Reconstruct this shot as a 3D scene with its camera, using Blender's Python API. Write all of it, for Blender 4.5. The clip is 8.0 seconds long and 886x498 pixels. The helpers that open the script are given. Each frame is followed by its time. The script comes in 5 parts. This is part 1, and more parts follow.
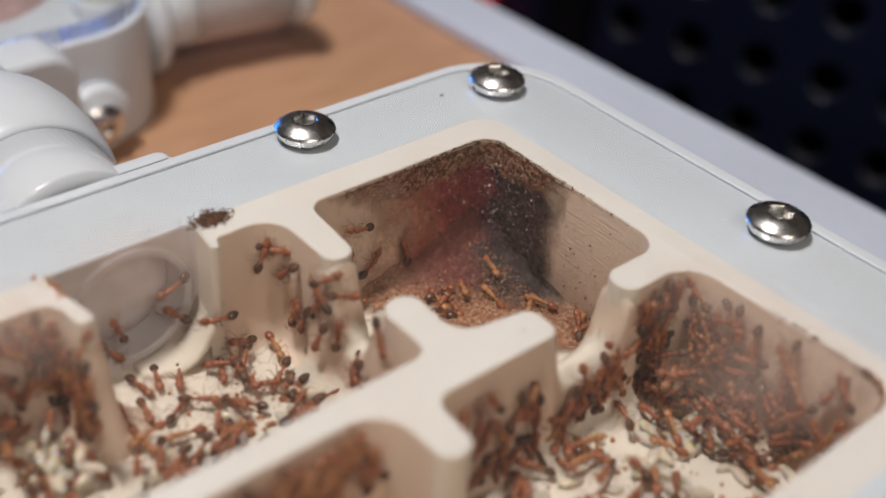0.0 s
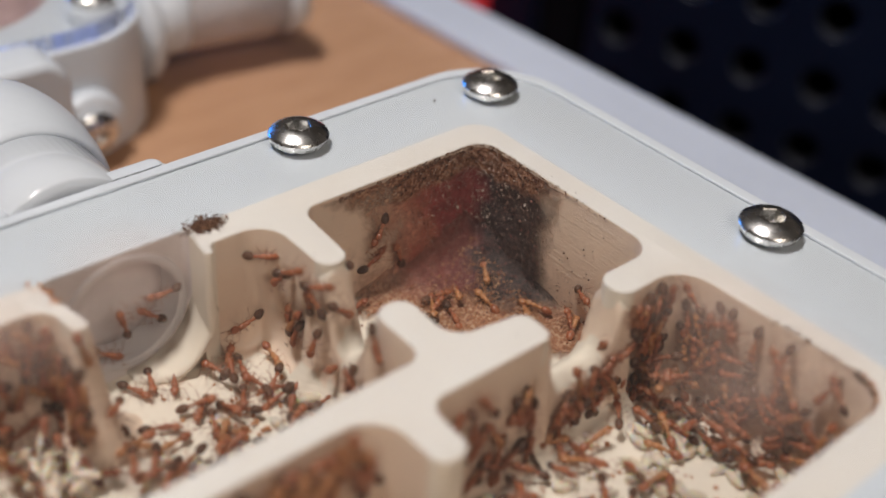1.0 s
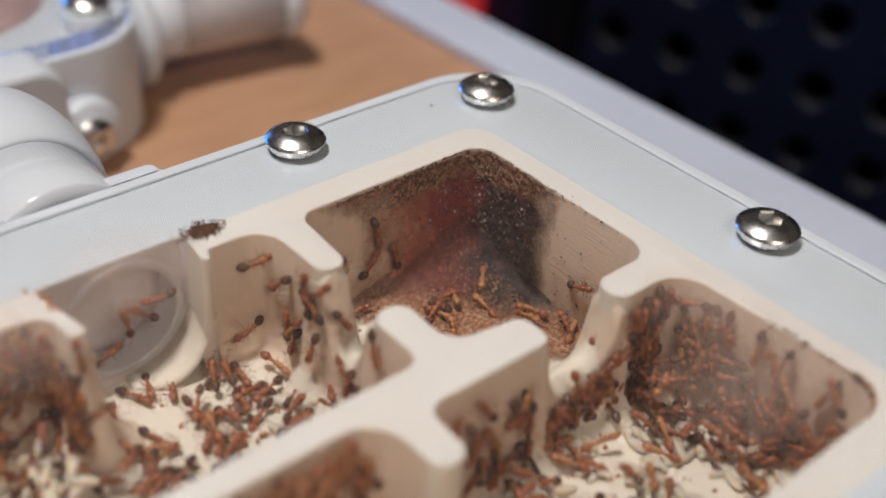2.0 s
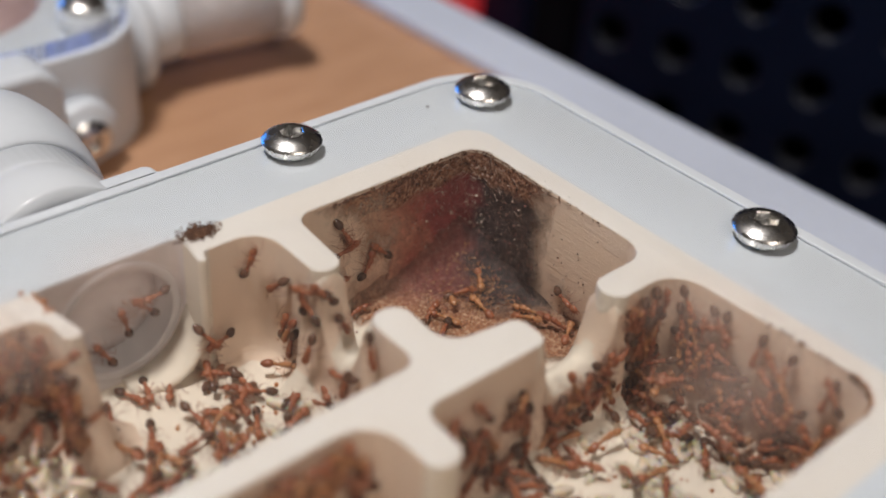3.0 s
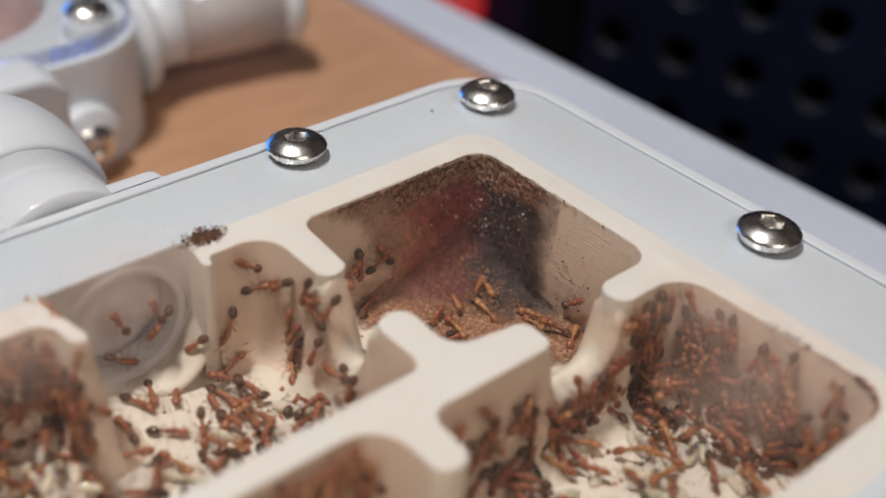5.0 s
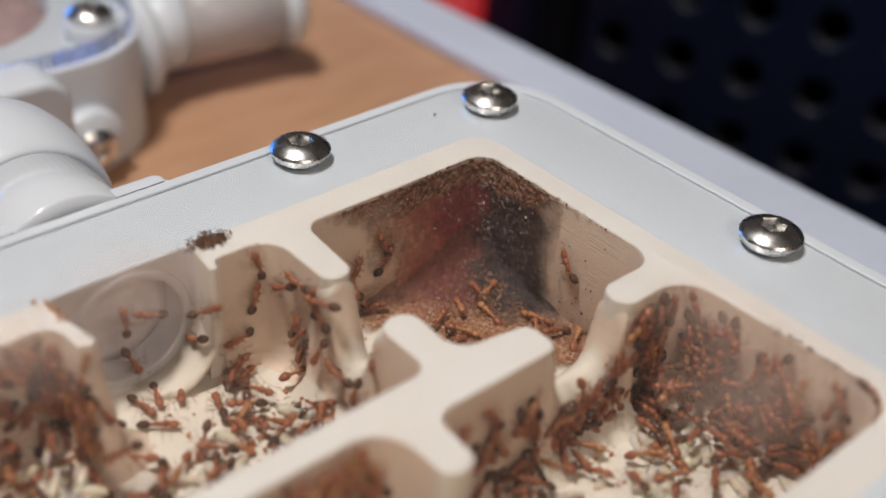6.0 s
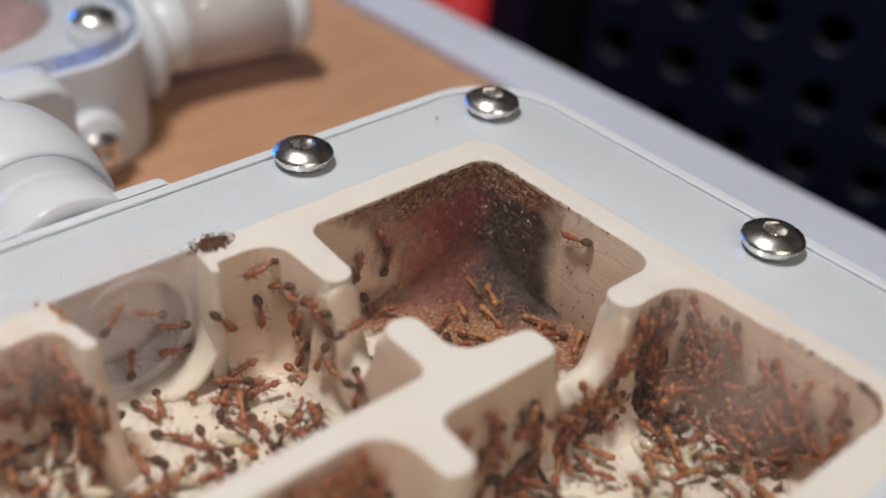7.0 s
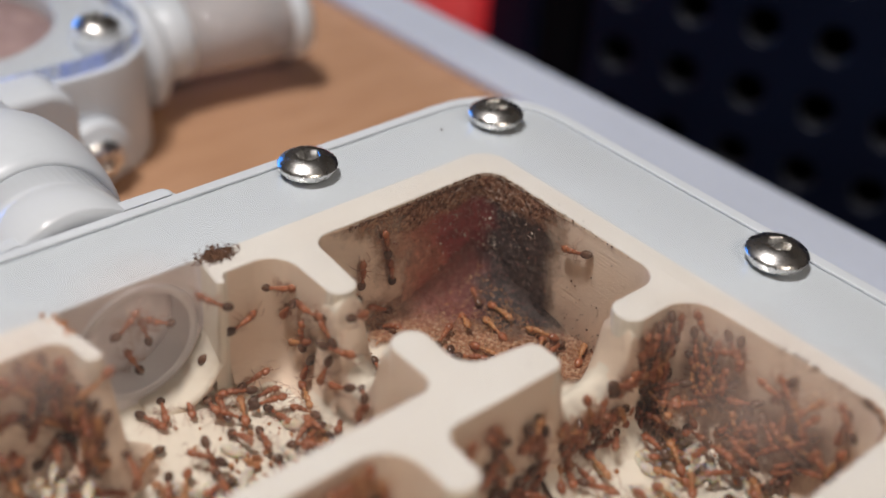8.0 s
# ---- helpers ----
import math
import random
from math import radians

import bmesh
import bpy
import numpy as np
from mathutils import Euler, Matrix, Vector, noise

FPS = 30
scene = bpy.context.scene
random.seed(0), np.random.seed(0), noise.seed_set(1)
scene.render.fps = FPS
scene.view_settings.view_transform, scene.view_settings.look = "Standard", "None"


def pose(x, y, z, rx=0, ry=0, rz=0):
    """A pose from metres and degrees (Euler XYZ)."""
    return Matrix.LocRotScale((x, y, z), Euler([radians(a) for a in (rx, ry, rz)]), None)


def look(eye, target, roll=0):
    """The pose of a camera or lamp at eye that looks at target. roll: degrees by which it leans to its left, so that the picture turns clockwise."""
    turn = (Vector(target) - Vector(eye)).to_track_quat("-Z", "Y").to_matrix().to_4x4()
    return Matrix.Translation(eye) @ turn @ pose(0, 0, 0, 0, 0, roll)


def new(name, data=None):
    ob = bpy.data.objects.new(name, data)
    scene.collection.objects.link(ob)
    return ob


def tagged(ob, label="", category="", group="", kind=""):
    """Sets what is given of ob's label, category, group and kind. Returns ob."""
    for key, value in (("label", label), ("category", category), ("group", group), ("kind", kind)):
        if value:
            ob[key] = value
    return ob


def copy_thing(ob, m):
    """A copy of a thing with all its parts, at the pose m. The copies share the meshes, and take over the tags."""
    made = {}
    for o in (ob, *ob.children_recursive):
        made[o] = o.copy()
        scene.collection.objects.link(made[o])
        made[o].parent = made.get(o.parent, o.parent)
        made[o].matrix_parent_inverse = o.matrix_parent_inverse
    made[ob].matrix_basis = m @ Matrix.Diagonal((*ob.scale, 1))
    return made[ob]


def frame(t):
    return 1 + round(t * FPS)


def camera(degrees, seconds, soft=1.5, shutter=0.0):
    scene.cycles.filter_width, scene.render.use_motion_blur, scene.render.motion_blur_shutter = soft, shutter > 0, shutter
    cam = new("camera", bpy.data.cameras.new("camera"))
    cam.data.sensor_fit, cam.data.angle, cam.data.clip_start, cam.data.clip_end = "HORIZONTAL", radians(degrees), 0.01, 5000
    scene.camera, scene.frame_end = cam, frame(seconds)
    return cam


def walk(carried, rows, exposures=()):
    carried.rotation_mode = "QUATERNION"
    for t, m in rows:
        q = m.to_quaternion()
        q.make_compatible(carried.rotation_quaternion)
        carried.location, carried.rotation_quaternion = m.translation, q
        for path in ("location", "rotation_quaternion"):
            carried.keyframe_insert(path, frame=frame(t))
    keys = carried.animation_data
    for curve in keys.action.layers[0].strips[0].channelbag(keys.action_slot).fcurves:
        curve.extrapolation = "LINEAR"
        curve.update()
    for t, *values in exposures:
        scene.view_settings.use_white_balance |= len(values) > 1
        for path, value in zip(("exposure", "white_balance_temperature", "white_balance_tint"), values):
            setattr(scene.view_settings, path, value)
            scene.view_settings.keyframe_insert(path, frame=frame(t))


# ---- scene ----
MM = 0.001

# ---- camera and its walk ----
cam = camera(42.0, 8.0, soft=1.5)
cam.data.dof.use_dof = True
cam.data.dof.focus_distance = 0.1055
cam.data.dof.aperture_fstop = 15.0
PATH = [
    (0, pose(0.07379, -0.07575, 0.05556, 53.913, -4.280, 49.480)),
    (0.5, pose(0.07381, -0.07587, 0.05551, 54.090, -4.272, 49.238)),
    (1, pose(0.07399, -0.07587, 0.05557, 54.256, -4.217, 49.073)),
    (1.5, pose(0.07398, -0.07603, 0.05551, 54.483, -4.159, 48.901)),
    (3, pose(0.07407, -0.07578, 0.05558, 54.567, -3.977, 48.619)),
    (3.5, pose(0.07429, -0.07586, 0.05545, 54.751, -3.899, 48.684)),
    (4, pose(0.07406, -0.07604, 0.05561, 54.720, -3.892, 48.569)),
    (4.5, pose(0.07399, -0.07604, 0.05541, 54.789, -3.845, 48.644)),
    (6, pose(0.07385, -0.07661, 0.05590, 54.889, -3.816, 48.515)),
    (6.5, pose(0.07412, -0.07698, 0.05588, 55.121, -3.801, 48.607)),
    (7, pose(0.07405, -0.07675, 0.05591, 55.116, -3.823, 48.671)),
    (7.5, pose(0.07333, -0.07712, 0.05594, 55.133, -4.036, 48.625)),
    (8, pose(0.07324, -0.07711, 0.05646, 55.331, -4.260, 48.725)),
]
walk(cam, PATH)

# ---- light: a warm-white desk lamp overhead, a blue screen to one side, an added fill, a dim room ----
world = bpy.data.worlds.new("room_glow")
scene.world = world
world.use_nodes = True
world.node_tree.nodes["Background"].inputs[0].default_value = (0.75, 0.85, 1.0, 1)
world.node_tree.nodes["Background"].inputs[1].default_value = 0.12
scene.view_settings.exposure = 0.0


def area(name, eye, target, size, size_y, watts, colour):
    data = bpy.data.lights.new(name, "AREA")
    data.shape, data.size, data.size_y = "RECTANGLE", size * MM, size_y * MM
    data.energy, data.color = watts, colour
    lamp = new(name, data)
    lamp.matrix_world = look(Vector(eye) * MM, Vector(target) * MM)
    return lamp


area("desk_lamp", (-30, -115, 410), (10, -20, -5), 80, 55, 1.6, (1.0, 0.945, 0.915))
# warm fill added to brighten the chamber walls; no such lamp is known
area("ceiling_lamp", (1070, -200, 940), (10, -20, -5), 500, 350, 5.0, (1.0, 0.87, 0.75))
area("screen_light", (-330, -60, 30), (0, -20, 0), 170, 70, 0.2, (0.03, 0.27, 1.0))


# ---- materials ----
def shader(name, base, rough=0.5, metal=0.0, spec=0.5):
    mat = bpy.data.materials.new(name)
    mat.use_nodes = True
    b = mat.node_tree.nodes["Principled BSDF"]
    b.inputs["Base Color"].default_value = (*base, 1)
    b.inputs["Roughness"].default_value = rough
    b.inputs["Metallic"].default_value = metal
    b.inputs["Specular IOR Level"].default_value = spec
    return mat, mat.node_tree, b


def node(tree, kind, **props):
    n = tree.nodes.new(kind)
    for k, v in props.items():
        n.inputs[k].default_value = v
    return n


def coords(tree, scale=(1, 1, 1)):
    """Object coordinates in millimetres, stretched by scale."""
    tc = tree.nodes.new("ShaderNodeTexCoord")
    mp = node(tree, "ShaderNodeMapping", Scale=[1000 * s for s in scale])
    tree.links.new(tc.outputs["Object"], mp.inputs["Vector"])
    return mp.outputs["Vector"]


def noise_tex(tree, vec, scale, detail=4.0, rough=0.55):
    n = node(tree, "ShaderNodeTexNoise", Scale=scale, Detail=detail, Roughness=rough)
    tree.links.new(vec, n.inputs["Vector"])
    return n.outputs["Fac"]


def ramp(tree, fac, stops):
    r = tree.nodes.new("ShaderNodeValToRGB")
    e = r.color_ramp.elements
    while len(e) < len(stops):
        e.new(0.5)
    for el, (p, c) in zip(e, stops):
        el.position, el.color = p, (*c, 1)
    tree.links.new(fac, r.inputs["Fac"])
    return r.outputs["Color"]


def mix(tree, fac, a, b, mode="MIX"):
    m = tree.nodes.new("ShaderNodeMix")
    m.data_type, m.blend_type = "RGBA", mode
    for s, v in ((m.inputs[0], fac), (m.inputs[6], a), (m.inputs[7], b)):
        if isinstance(v, (int, float)):
            s.default_value = v
        elif isinstance(v, tuple):
            s.default_value = (*v, 1)
        else:
            tree.links.new(v, s)
    return m.outputs[2]


def bump(tree, b, height, strength, dist_mm):
    n = node(tree, "ShaderNodeBump", Strength=strength, Distance=dist_mm * MM)
    tree.links.new(height, n.inputs["Height"])
    tree.links.new(n.outputs["Normal"], b.inputs["Normal"])


def plain(name, base, rough, vary=0.06, scale=0.25, fine=3.0, relief=0.15, dist=0.05, metal=0.0, spec=0.5):
    """A surface with broad tone drift and fine grain."""
    mat, tree, b = shader(name, base, rough, metal, spec)
    v = coords(tree)
    broad, grain = noise_tex(tree, v, scale, 3), noise_tex(tree, v, fine, 5)
    lo, hi = tuple(max(0, c * (1 - 2 * vary)) for c in base), tuple(min(1, c * (1 + vary)) for c in base)
    col = mix(tree, 0.3, ramp(tree, broad, [(0.3, lo), (0.7, hi)]), ramp(tree, grain, [(0.3, lo), (0.7, hi)]))
    tree.links.new(col, b.inputs["Base Color"])
    rr = node(tree, "ShaderNodeMapRange", **{"To Min": max(0.02, rough - 0.08), "To Max": min(1, rough + 0.1)})
    tree.links.new(broad, rr.inputs["Value"])
    tree.links.new(rr.outputs[0], b.inputs["Roughness"])
    bump(tree, b, grain, relief, dist)
    return mat


def plaster_material(name, tint):
    """Cream gypsum with fine milling grooves, faint stains and pores."""
    mat, tree, b = shader(name, (0.8, 0.73, 0.64), 0.75, 0, 0.3)
    v = coords(tree)
    broad, fine = noise_tex(tree, v, 0.12, 4), noise_tex(tree, v, 2.2, 6)
    col = mix(tree, fine, ramp(tree, broad, [(0.3, (0.75, 0.68, 0.60)), (0.65, (0.81, 0.765, 0.70))]), (0.82, 0.775, 0.715))
    specks = ramp(tree, noise_tex(tree, v, 3.4, 2), [(0.14, (0.45, 0.3, 0.2)), (0.22, (1, 1, 1))])
    col = mix(tree, 0.7, col, specks, "MULTIPLY")
    col = mix(tree, 1.0, col, tint, "MULTIPLY")
    tree.links.new(col, b.inputs["Base Color"])
    groove = noise_tex(tree, coords(tree, (0.2, 0.2, 7.0)), 1.0, 3)
    both = mix(tree, 0.5, groove, fine)
    bump(tree, b, both, 0.8, 0.16)
    return mat


def wood_material():
    mat, tree, b = shader("table_wood", (0.36, 0.18, 0.09), 0.45)
    v = coords(tree, (1, 0.12, 1))
    grain, broad = noise_tex(tree, v, 0.5, 8, 0.65), noise_tex(tree, coords(tree), 0.03, 3)
    col = mix(tree, 0.35, ramp(tree, grain, [(0.3, (0.40, 0.215, 0.12)), (0.7, (0.56, 0.33, 0.20))]), ramp(tree, broad, [(0.3, (0.42, 0.225, 0.125)), (0.7, (0.55, 0.33, 0.205))]))
    tree.links.new(col, b.inputs["Base Color"])
    bump(tree, b, grain, 0.2, 0.1)
    return mat


def clear_material(name, tint, haze=0.0):
    """Clear acrylic: light passes straight, with a gloss that grows at grazing angles."""
    mat = bpy.data.materials.new(name)
    mat.use_nodes = True
    tree = mat.node_tree
    tree.nodes.clear()
    out, face = tree.nodes.new("ShaderNodeOutputMaterial"), tree.nodes.new("ShaderNodeLayerWeight")
    power, fres = tree.nodes.new("ShaderNodeMath"), node(tree, "ShaderNodeMapRange", **{"To Min": 0.045, "To Max": 1.0})
    power.operation = "POWER"
    power.inputs[1].default_value = 5.0
    tree.links.new(face.outputs["Facing"], power.inputs[0])
    tree.links.new(power.outputs[0], fres.inputs["Value"])
    clear, gloss = node(tree, "ShaderNodeBsdfTransparent", Color=(*tint, 1)), node(tree, "ShaderNodeBsdfGlossy", Roughness=0.08)
    m = tree.nodes.new("ShaderNodeMixShader")
    tree.links.new(fres.outputs[0], m.inputs[0])
    tree.links.new(clear.outputs[0], m.inputs[1])
    tree.links.new(gloss.outputs[0], m.inputs[2])
    last = m.outputs[0]
    if haze:
        film, h = node(tree, "ShaderNodeBsdfDiffuse", Color=(0.8, 0.8, 0.82, 1)), tree.nodes.new("ShaderNodeMixShader")
        h.inputs[0].default_value = haze
        tree.links.new(last, h.inputs[1])
        tree.links.new(film.outputs[0], h.inputs[2])
        last = h.outputs[0]
    tree.links.new(last, out.inputs[0])
    return mat


def edge_material():
    """Sawn acrylic edge: see-through in streaks, letting light from behind glow through; its blue tint paints in the
    screen's glow.
    """
    mat = bpy.data.materials.new("acrylic_edge")
    mat.use_nodes = True
    tree = mat.node_tree
    tree.nodes.clear()
    out, m, k = tree.nodes.new("ShaderNodeOutputMaterial"), tree.nodes.new("ShaderNodeMixShader"), tree.nodes.new("ShaderNodeMixShader")
    clear, back, film = node(tree, "ShaderNodeBsdfTransparent", Color=(0.9, 0.92, 0.97, 1)), node(tree, "ShaderNodeBsdfTranslucent", Color=(0.6, 0.66, 0.84, 1)), node(tree, "ShaderNodeBsdfDiffuse", Color=(0.5, 0.53, 0.6, 1))
    fac = ramp(tree, noise_tex(tree, coords(tree, (1, 1, 0.2)), 0.3, 3), [(0.42, (0.15, 0.15, 0.15)), (0.6, (0.95, 0.95, 0.95))])
    tree.links.new(fac, m.inputs[0])
    tree.links.new(clear.outputs[0], m.inputs[1])
    tree.links.new(back.outputs[0], m.inputs[2])
    k.inputs[0].default_value = 0.22
    tree.links.new(m.outputs[0], k.inputs[1])
    tree.links.new(film.outputs[0], k.inputs[2])
    tree.links.new(k.outputs[0], out.inputs[0])
    return mat


def chitin(name, dark, light, rough):
    """Glossy, slightly translucent insect cuticle whose tone differs from one insect to the next."""
    mat, tree, b = shader(name, light, rough, 0, 0.6)
    info = tree.nodes.new("ShaderNodeObjectInfo")
    v = coords(tree)
    fine = noise_tex(tree, v, 4.0, 3)
    a = mix(tree, info.outputs["Random"], dark, light)
    col = mix(tree, fine, a, tuple(c * 0.6 for c in light), "MIX")
    tree.links.new(col, b.inputs["Base Color"])
    b.inputs["Subsurface Weight"].default_value = 0.15
    b.inputs["Subsurface Radius"].default_value = (0.0006, 0.0003, 0.0001)
    b.inputs["Subsurface Scale"].default_value = 0.5
    bump(tree, b, noise_tex(tree, v, 14.0, 2), 0.2, 0.02)
    return mat


def milky_material():
    """Translucent milky plastic."""
    mat, tree, b = shader("milky_plastic", (0.86, 0.84, 0.85), 0.3, 0, 0.5)
    n = noise_tex(tree, coords(tree), 0.5, 4)
    tree.links.new(ramp(tree, n, [(0.3, (0.82, 0.79, 0.81)), (0.7, (0.90, 0.88, 0.89))]), b.inputs["Base Color"])
    b.inputs["Transmission Weight"].default_value = 0.3
    b.inputs["Subsurface Weight"].default_value = 0.5
    b.inputs["Subsurface Radius"].default_value = (0.002, 0.002, 0.002)
    bump(tree, b, n, 0.1, 0.1)
    return mat


def brood_material():
    """Glassy, milky grub skin."""
    mat, tree, b = shader("brood_skin", (0.85, 0.80, 0.70), 0.08, 0, 0.7)
    n = noise_tex(tree, coords(tree), 1.6, 3)
    tree.links.new(ramp(tree, n, [(0.3, (0.93, 0.78, 0.62)), (0.7, (0.98, 0.91, 0.81))]), b.inputs["Base Color"])
    b.inputs["Transmission Weight"].default_value = 0.3
    b.inputs["IOR"].default_value = 1.4
    b.inputs["Subsurface Weight"].default_value = 0.8
    b.inputs["Subsurface Radius"].default_value = (0.001, 0.0008, 0.0005)
    bump(tree, b, n, 0.15, 0.1)
    return mat


def fog_material(strength):
    """Condensation under the lid: a patchy milky film, thickest in its middle."""
    mat = bpy.data.materials.new("condensation")
    mat.use_nodes = True
    tree = mat.node_tree
    tree.nodes.clear()
    out, m = tree.nodes.new("ShaderNodeOutputMaterial"), tree.nodes.new("ShaderNodeMixShader")
    tc, mp, ball_ = tree.nodes.new("ShaderNodeTexCoord"), node(tree, "ShaderNodeMapping", Scale=(140, 140, 140)), tree.nodes.new("ShaderNodeTexGradient")
    ball_.gradient_type = "SPHERICAL"
    tree.links.new(tc.outputs["Object"], mp.inputs["Vector"])
    tree.links.new(mp.outputs[0], ball_.inputs[0])
    patch = mix(tree, 1.0, ball_.outputs["Color"], ramp(tree, noise_tex(tree, coords(tree), 0.3, 5), [(0.3, (0.8, 0.8, 0.8)), (0.7, (1.2, 1.2, 1.2))]), "MULTIPLY")
    k = node(tree, "ShaderNodeMath")
    k.operation, k.inputs[1].default_value = "MULTIPLY", strength
    tree.links.new(patch, k.inputs[0])
    film, clear = node(tree, "ShaderNodeBsdfDiffuse", Color=(0.56, 0.415, 0.355, 1)), node(tree, "ShaderNodeBsdfTransparent")
    tree.links.new(k.outputs[0], m.inputs[0])
    tree.links.new(clear.outputs[0], m.inputs[1])
    tree.links.new(film.outputs[0], m.inputs[2])
    tree.links.new(m.outputs[0], out.inputs[0])
    return mat


def crumb_material(name, stops, scale=1.5):
    mat, tree, b = shader(name, stops[0][1], 0.85, 0, 0.25)
    geo = tree.nodes.new("ShaderNodeNewGeometry")
    n = noise_tex(tree, coords(tree), scale, 4)
    col = mix(tree, 0.5, ramp(tree, geo.outputs["Random Per Island"], stops), ramp(tree, n, stops))
    tree.links.new(col, b.inputs["Base Color"])
    bump(tree, b, n, 0.5, 0.1)
    return mat


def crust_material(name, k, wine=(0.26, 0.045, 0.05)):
    """Waste smeared on the wall: wine red on one wall, turning to black-brown round the corner, with paler fibres."""
    mat, tree, b = shader(name, (0.12, 0.04, 0.035), 0.6, 0, 0.4)
    v = coords(tree)
    sep = tree.nodes.new("ShaderNodeSeparateXYZ")
    tree.links.new(v, sep.inputs[0])
    along = tree.nodes.new("ShaderNodeMath")
    along.operation = "ADD"
    tree.links.new(sep.outputs[0], along.inputs[0])
    tree.links.new(sep.outputs[1], along.inputs[1])
    place = node(tree, "ShaderNodeMapRange", **{"From Min": -16.0, "From Max": 10.0})
    tree.links.new(along.outputs[0], place.inputs["Value"])
    broad, fine = noise_tex(tree, v, 0.35, 4), noise_tex(tree, v, 2.6, 6, 0.7)
    wob = mix(tree, 0.25, place.outputs[0], broad)
    hue = ramp(tree, wob, [(p, tuple(v * k for v in c)) for p, c in ((0.05, (0.64, 0.42, 0.29)), (0.27, (0.60, 0.34, 0.24)), (0.36, (0.42, 0.15, 0.10)), (0.425, (wine[0] * 1.2, wine[1] * 1.4, wine[2] * 1.2)), (0.54, wine), (0.63, (0.032, 0.025, 0.027)), (0.84, (0.062, 0.043, 0.037)), (0.98, (0.4, 0.29, 0.21)))])
    col = mix(tree, ramp(tree, noise_tex(tree, v, 5.0, 6, 0.75), [(0.53, (0, 0, 0)), (0.65, (0.65, 0.65, 0.65))]), hue, (0.5, 0.32, 0.26))
    high = node(tree, "ShaderNodeMapRange", **{"From Min": -4.2, "From Max": -1.4})
    tree.links.new(sep.outputs[2], high.inputs["Value"])
    rind = mix(tree, 1.0, high.outputs[0], broad, "ADD")
    col = mix(tree, ramp(tree, rind, [(0.75, (0, 0, 0)), (1.05, (1, 1, 1))]), col, ramp(tree, fine, [(0.38, (0.05, 0.02, 0.011)), (0.5, (0.27, 0.115, 0.06)), (0.62, (0.54, 0.35, 0.24))]))
    col = mix(tree, 1.0, col, ramp(tree, noise_tex(tree, v, 1.4, 7, 0.72), [(0.36, (0.66, 0.62, 0.62)), (0.5, (0.95, 0.93, 0.93)), (0.64, (1.35, 1.36, 1.36))]), "MULTIPLY")
    away = tree.nodes.new("ShaderNodeMath")
    away.operation = "SUBTRACT"
    tree.links.new(sep.outputs[0], away.inputs[0])
    tree.links.new(sep.outputs[1], away.inputs[1])
    far = node(tree, "ShaderNodeMapRange", **{"From Min": 22.5, "From Max": 36.0})
    tree.links.new(away.outputs[0], far.inputs["Value"])
    blend = mix(tree, 1.0, far.outputs[0], mix(tree, 0.5, fine, broad), "ADD")
    litter = ramp(tree, fine, [(0.3, (0.16, 0.05, 0.025)), (0.5, (0.36, 0.165, 0.085)), (0.66, (0.60, 0.43, 0.29))])
    col = mix(tree, ramp(tree, blend, [(0.62, (0, 0, 0)), (1.0, (1, 1, 1))]), col, litter)
    tree.links.new(col, b.inputs["Base Color"])
    bump(tree, b, fine, 0.7, 0.22)
    cover = tree.nodes.new("ShaderNodeAttribute")
    cover.attribute_name = "cover"
    edge = mix(tree, 1.0, mix(tree, 0.5, fine, broad), cover.outputs["Fac"], "ADD")
    keep = node(tree, "ShaderNodeMapRange", **{"From Min": 0.64, "From Max": 1.28})
    tree.links.new(edge, keep.inputs["Value"])
    tree.links.new(keep.outputs[0], b.inputs["Alpha"])
    return mat


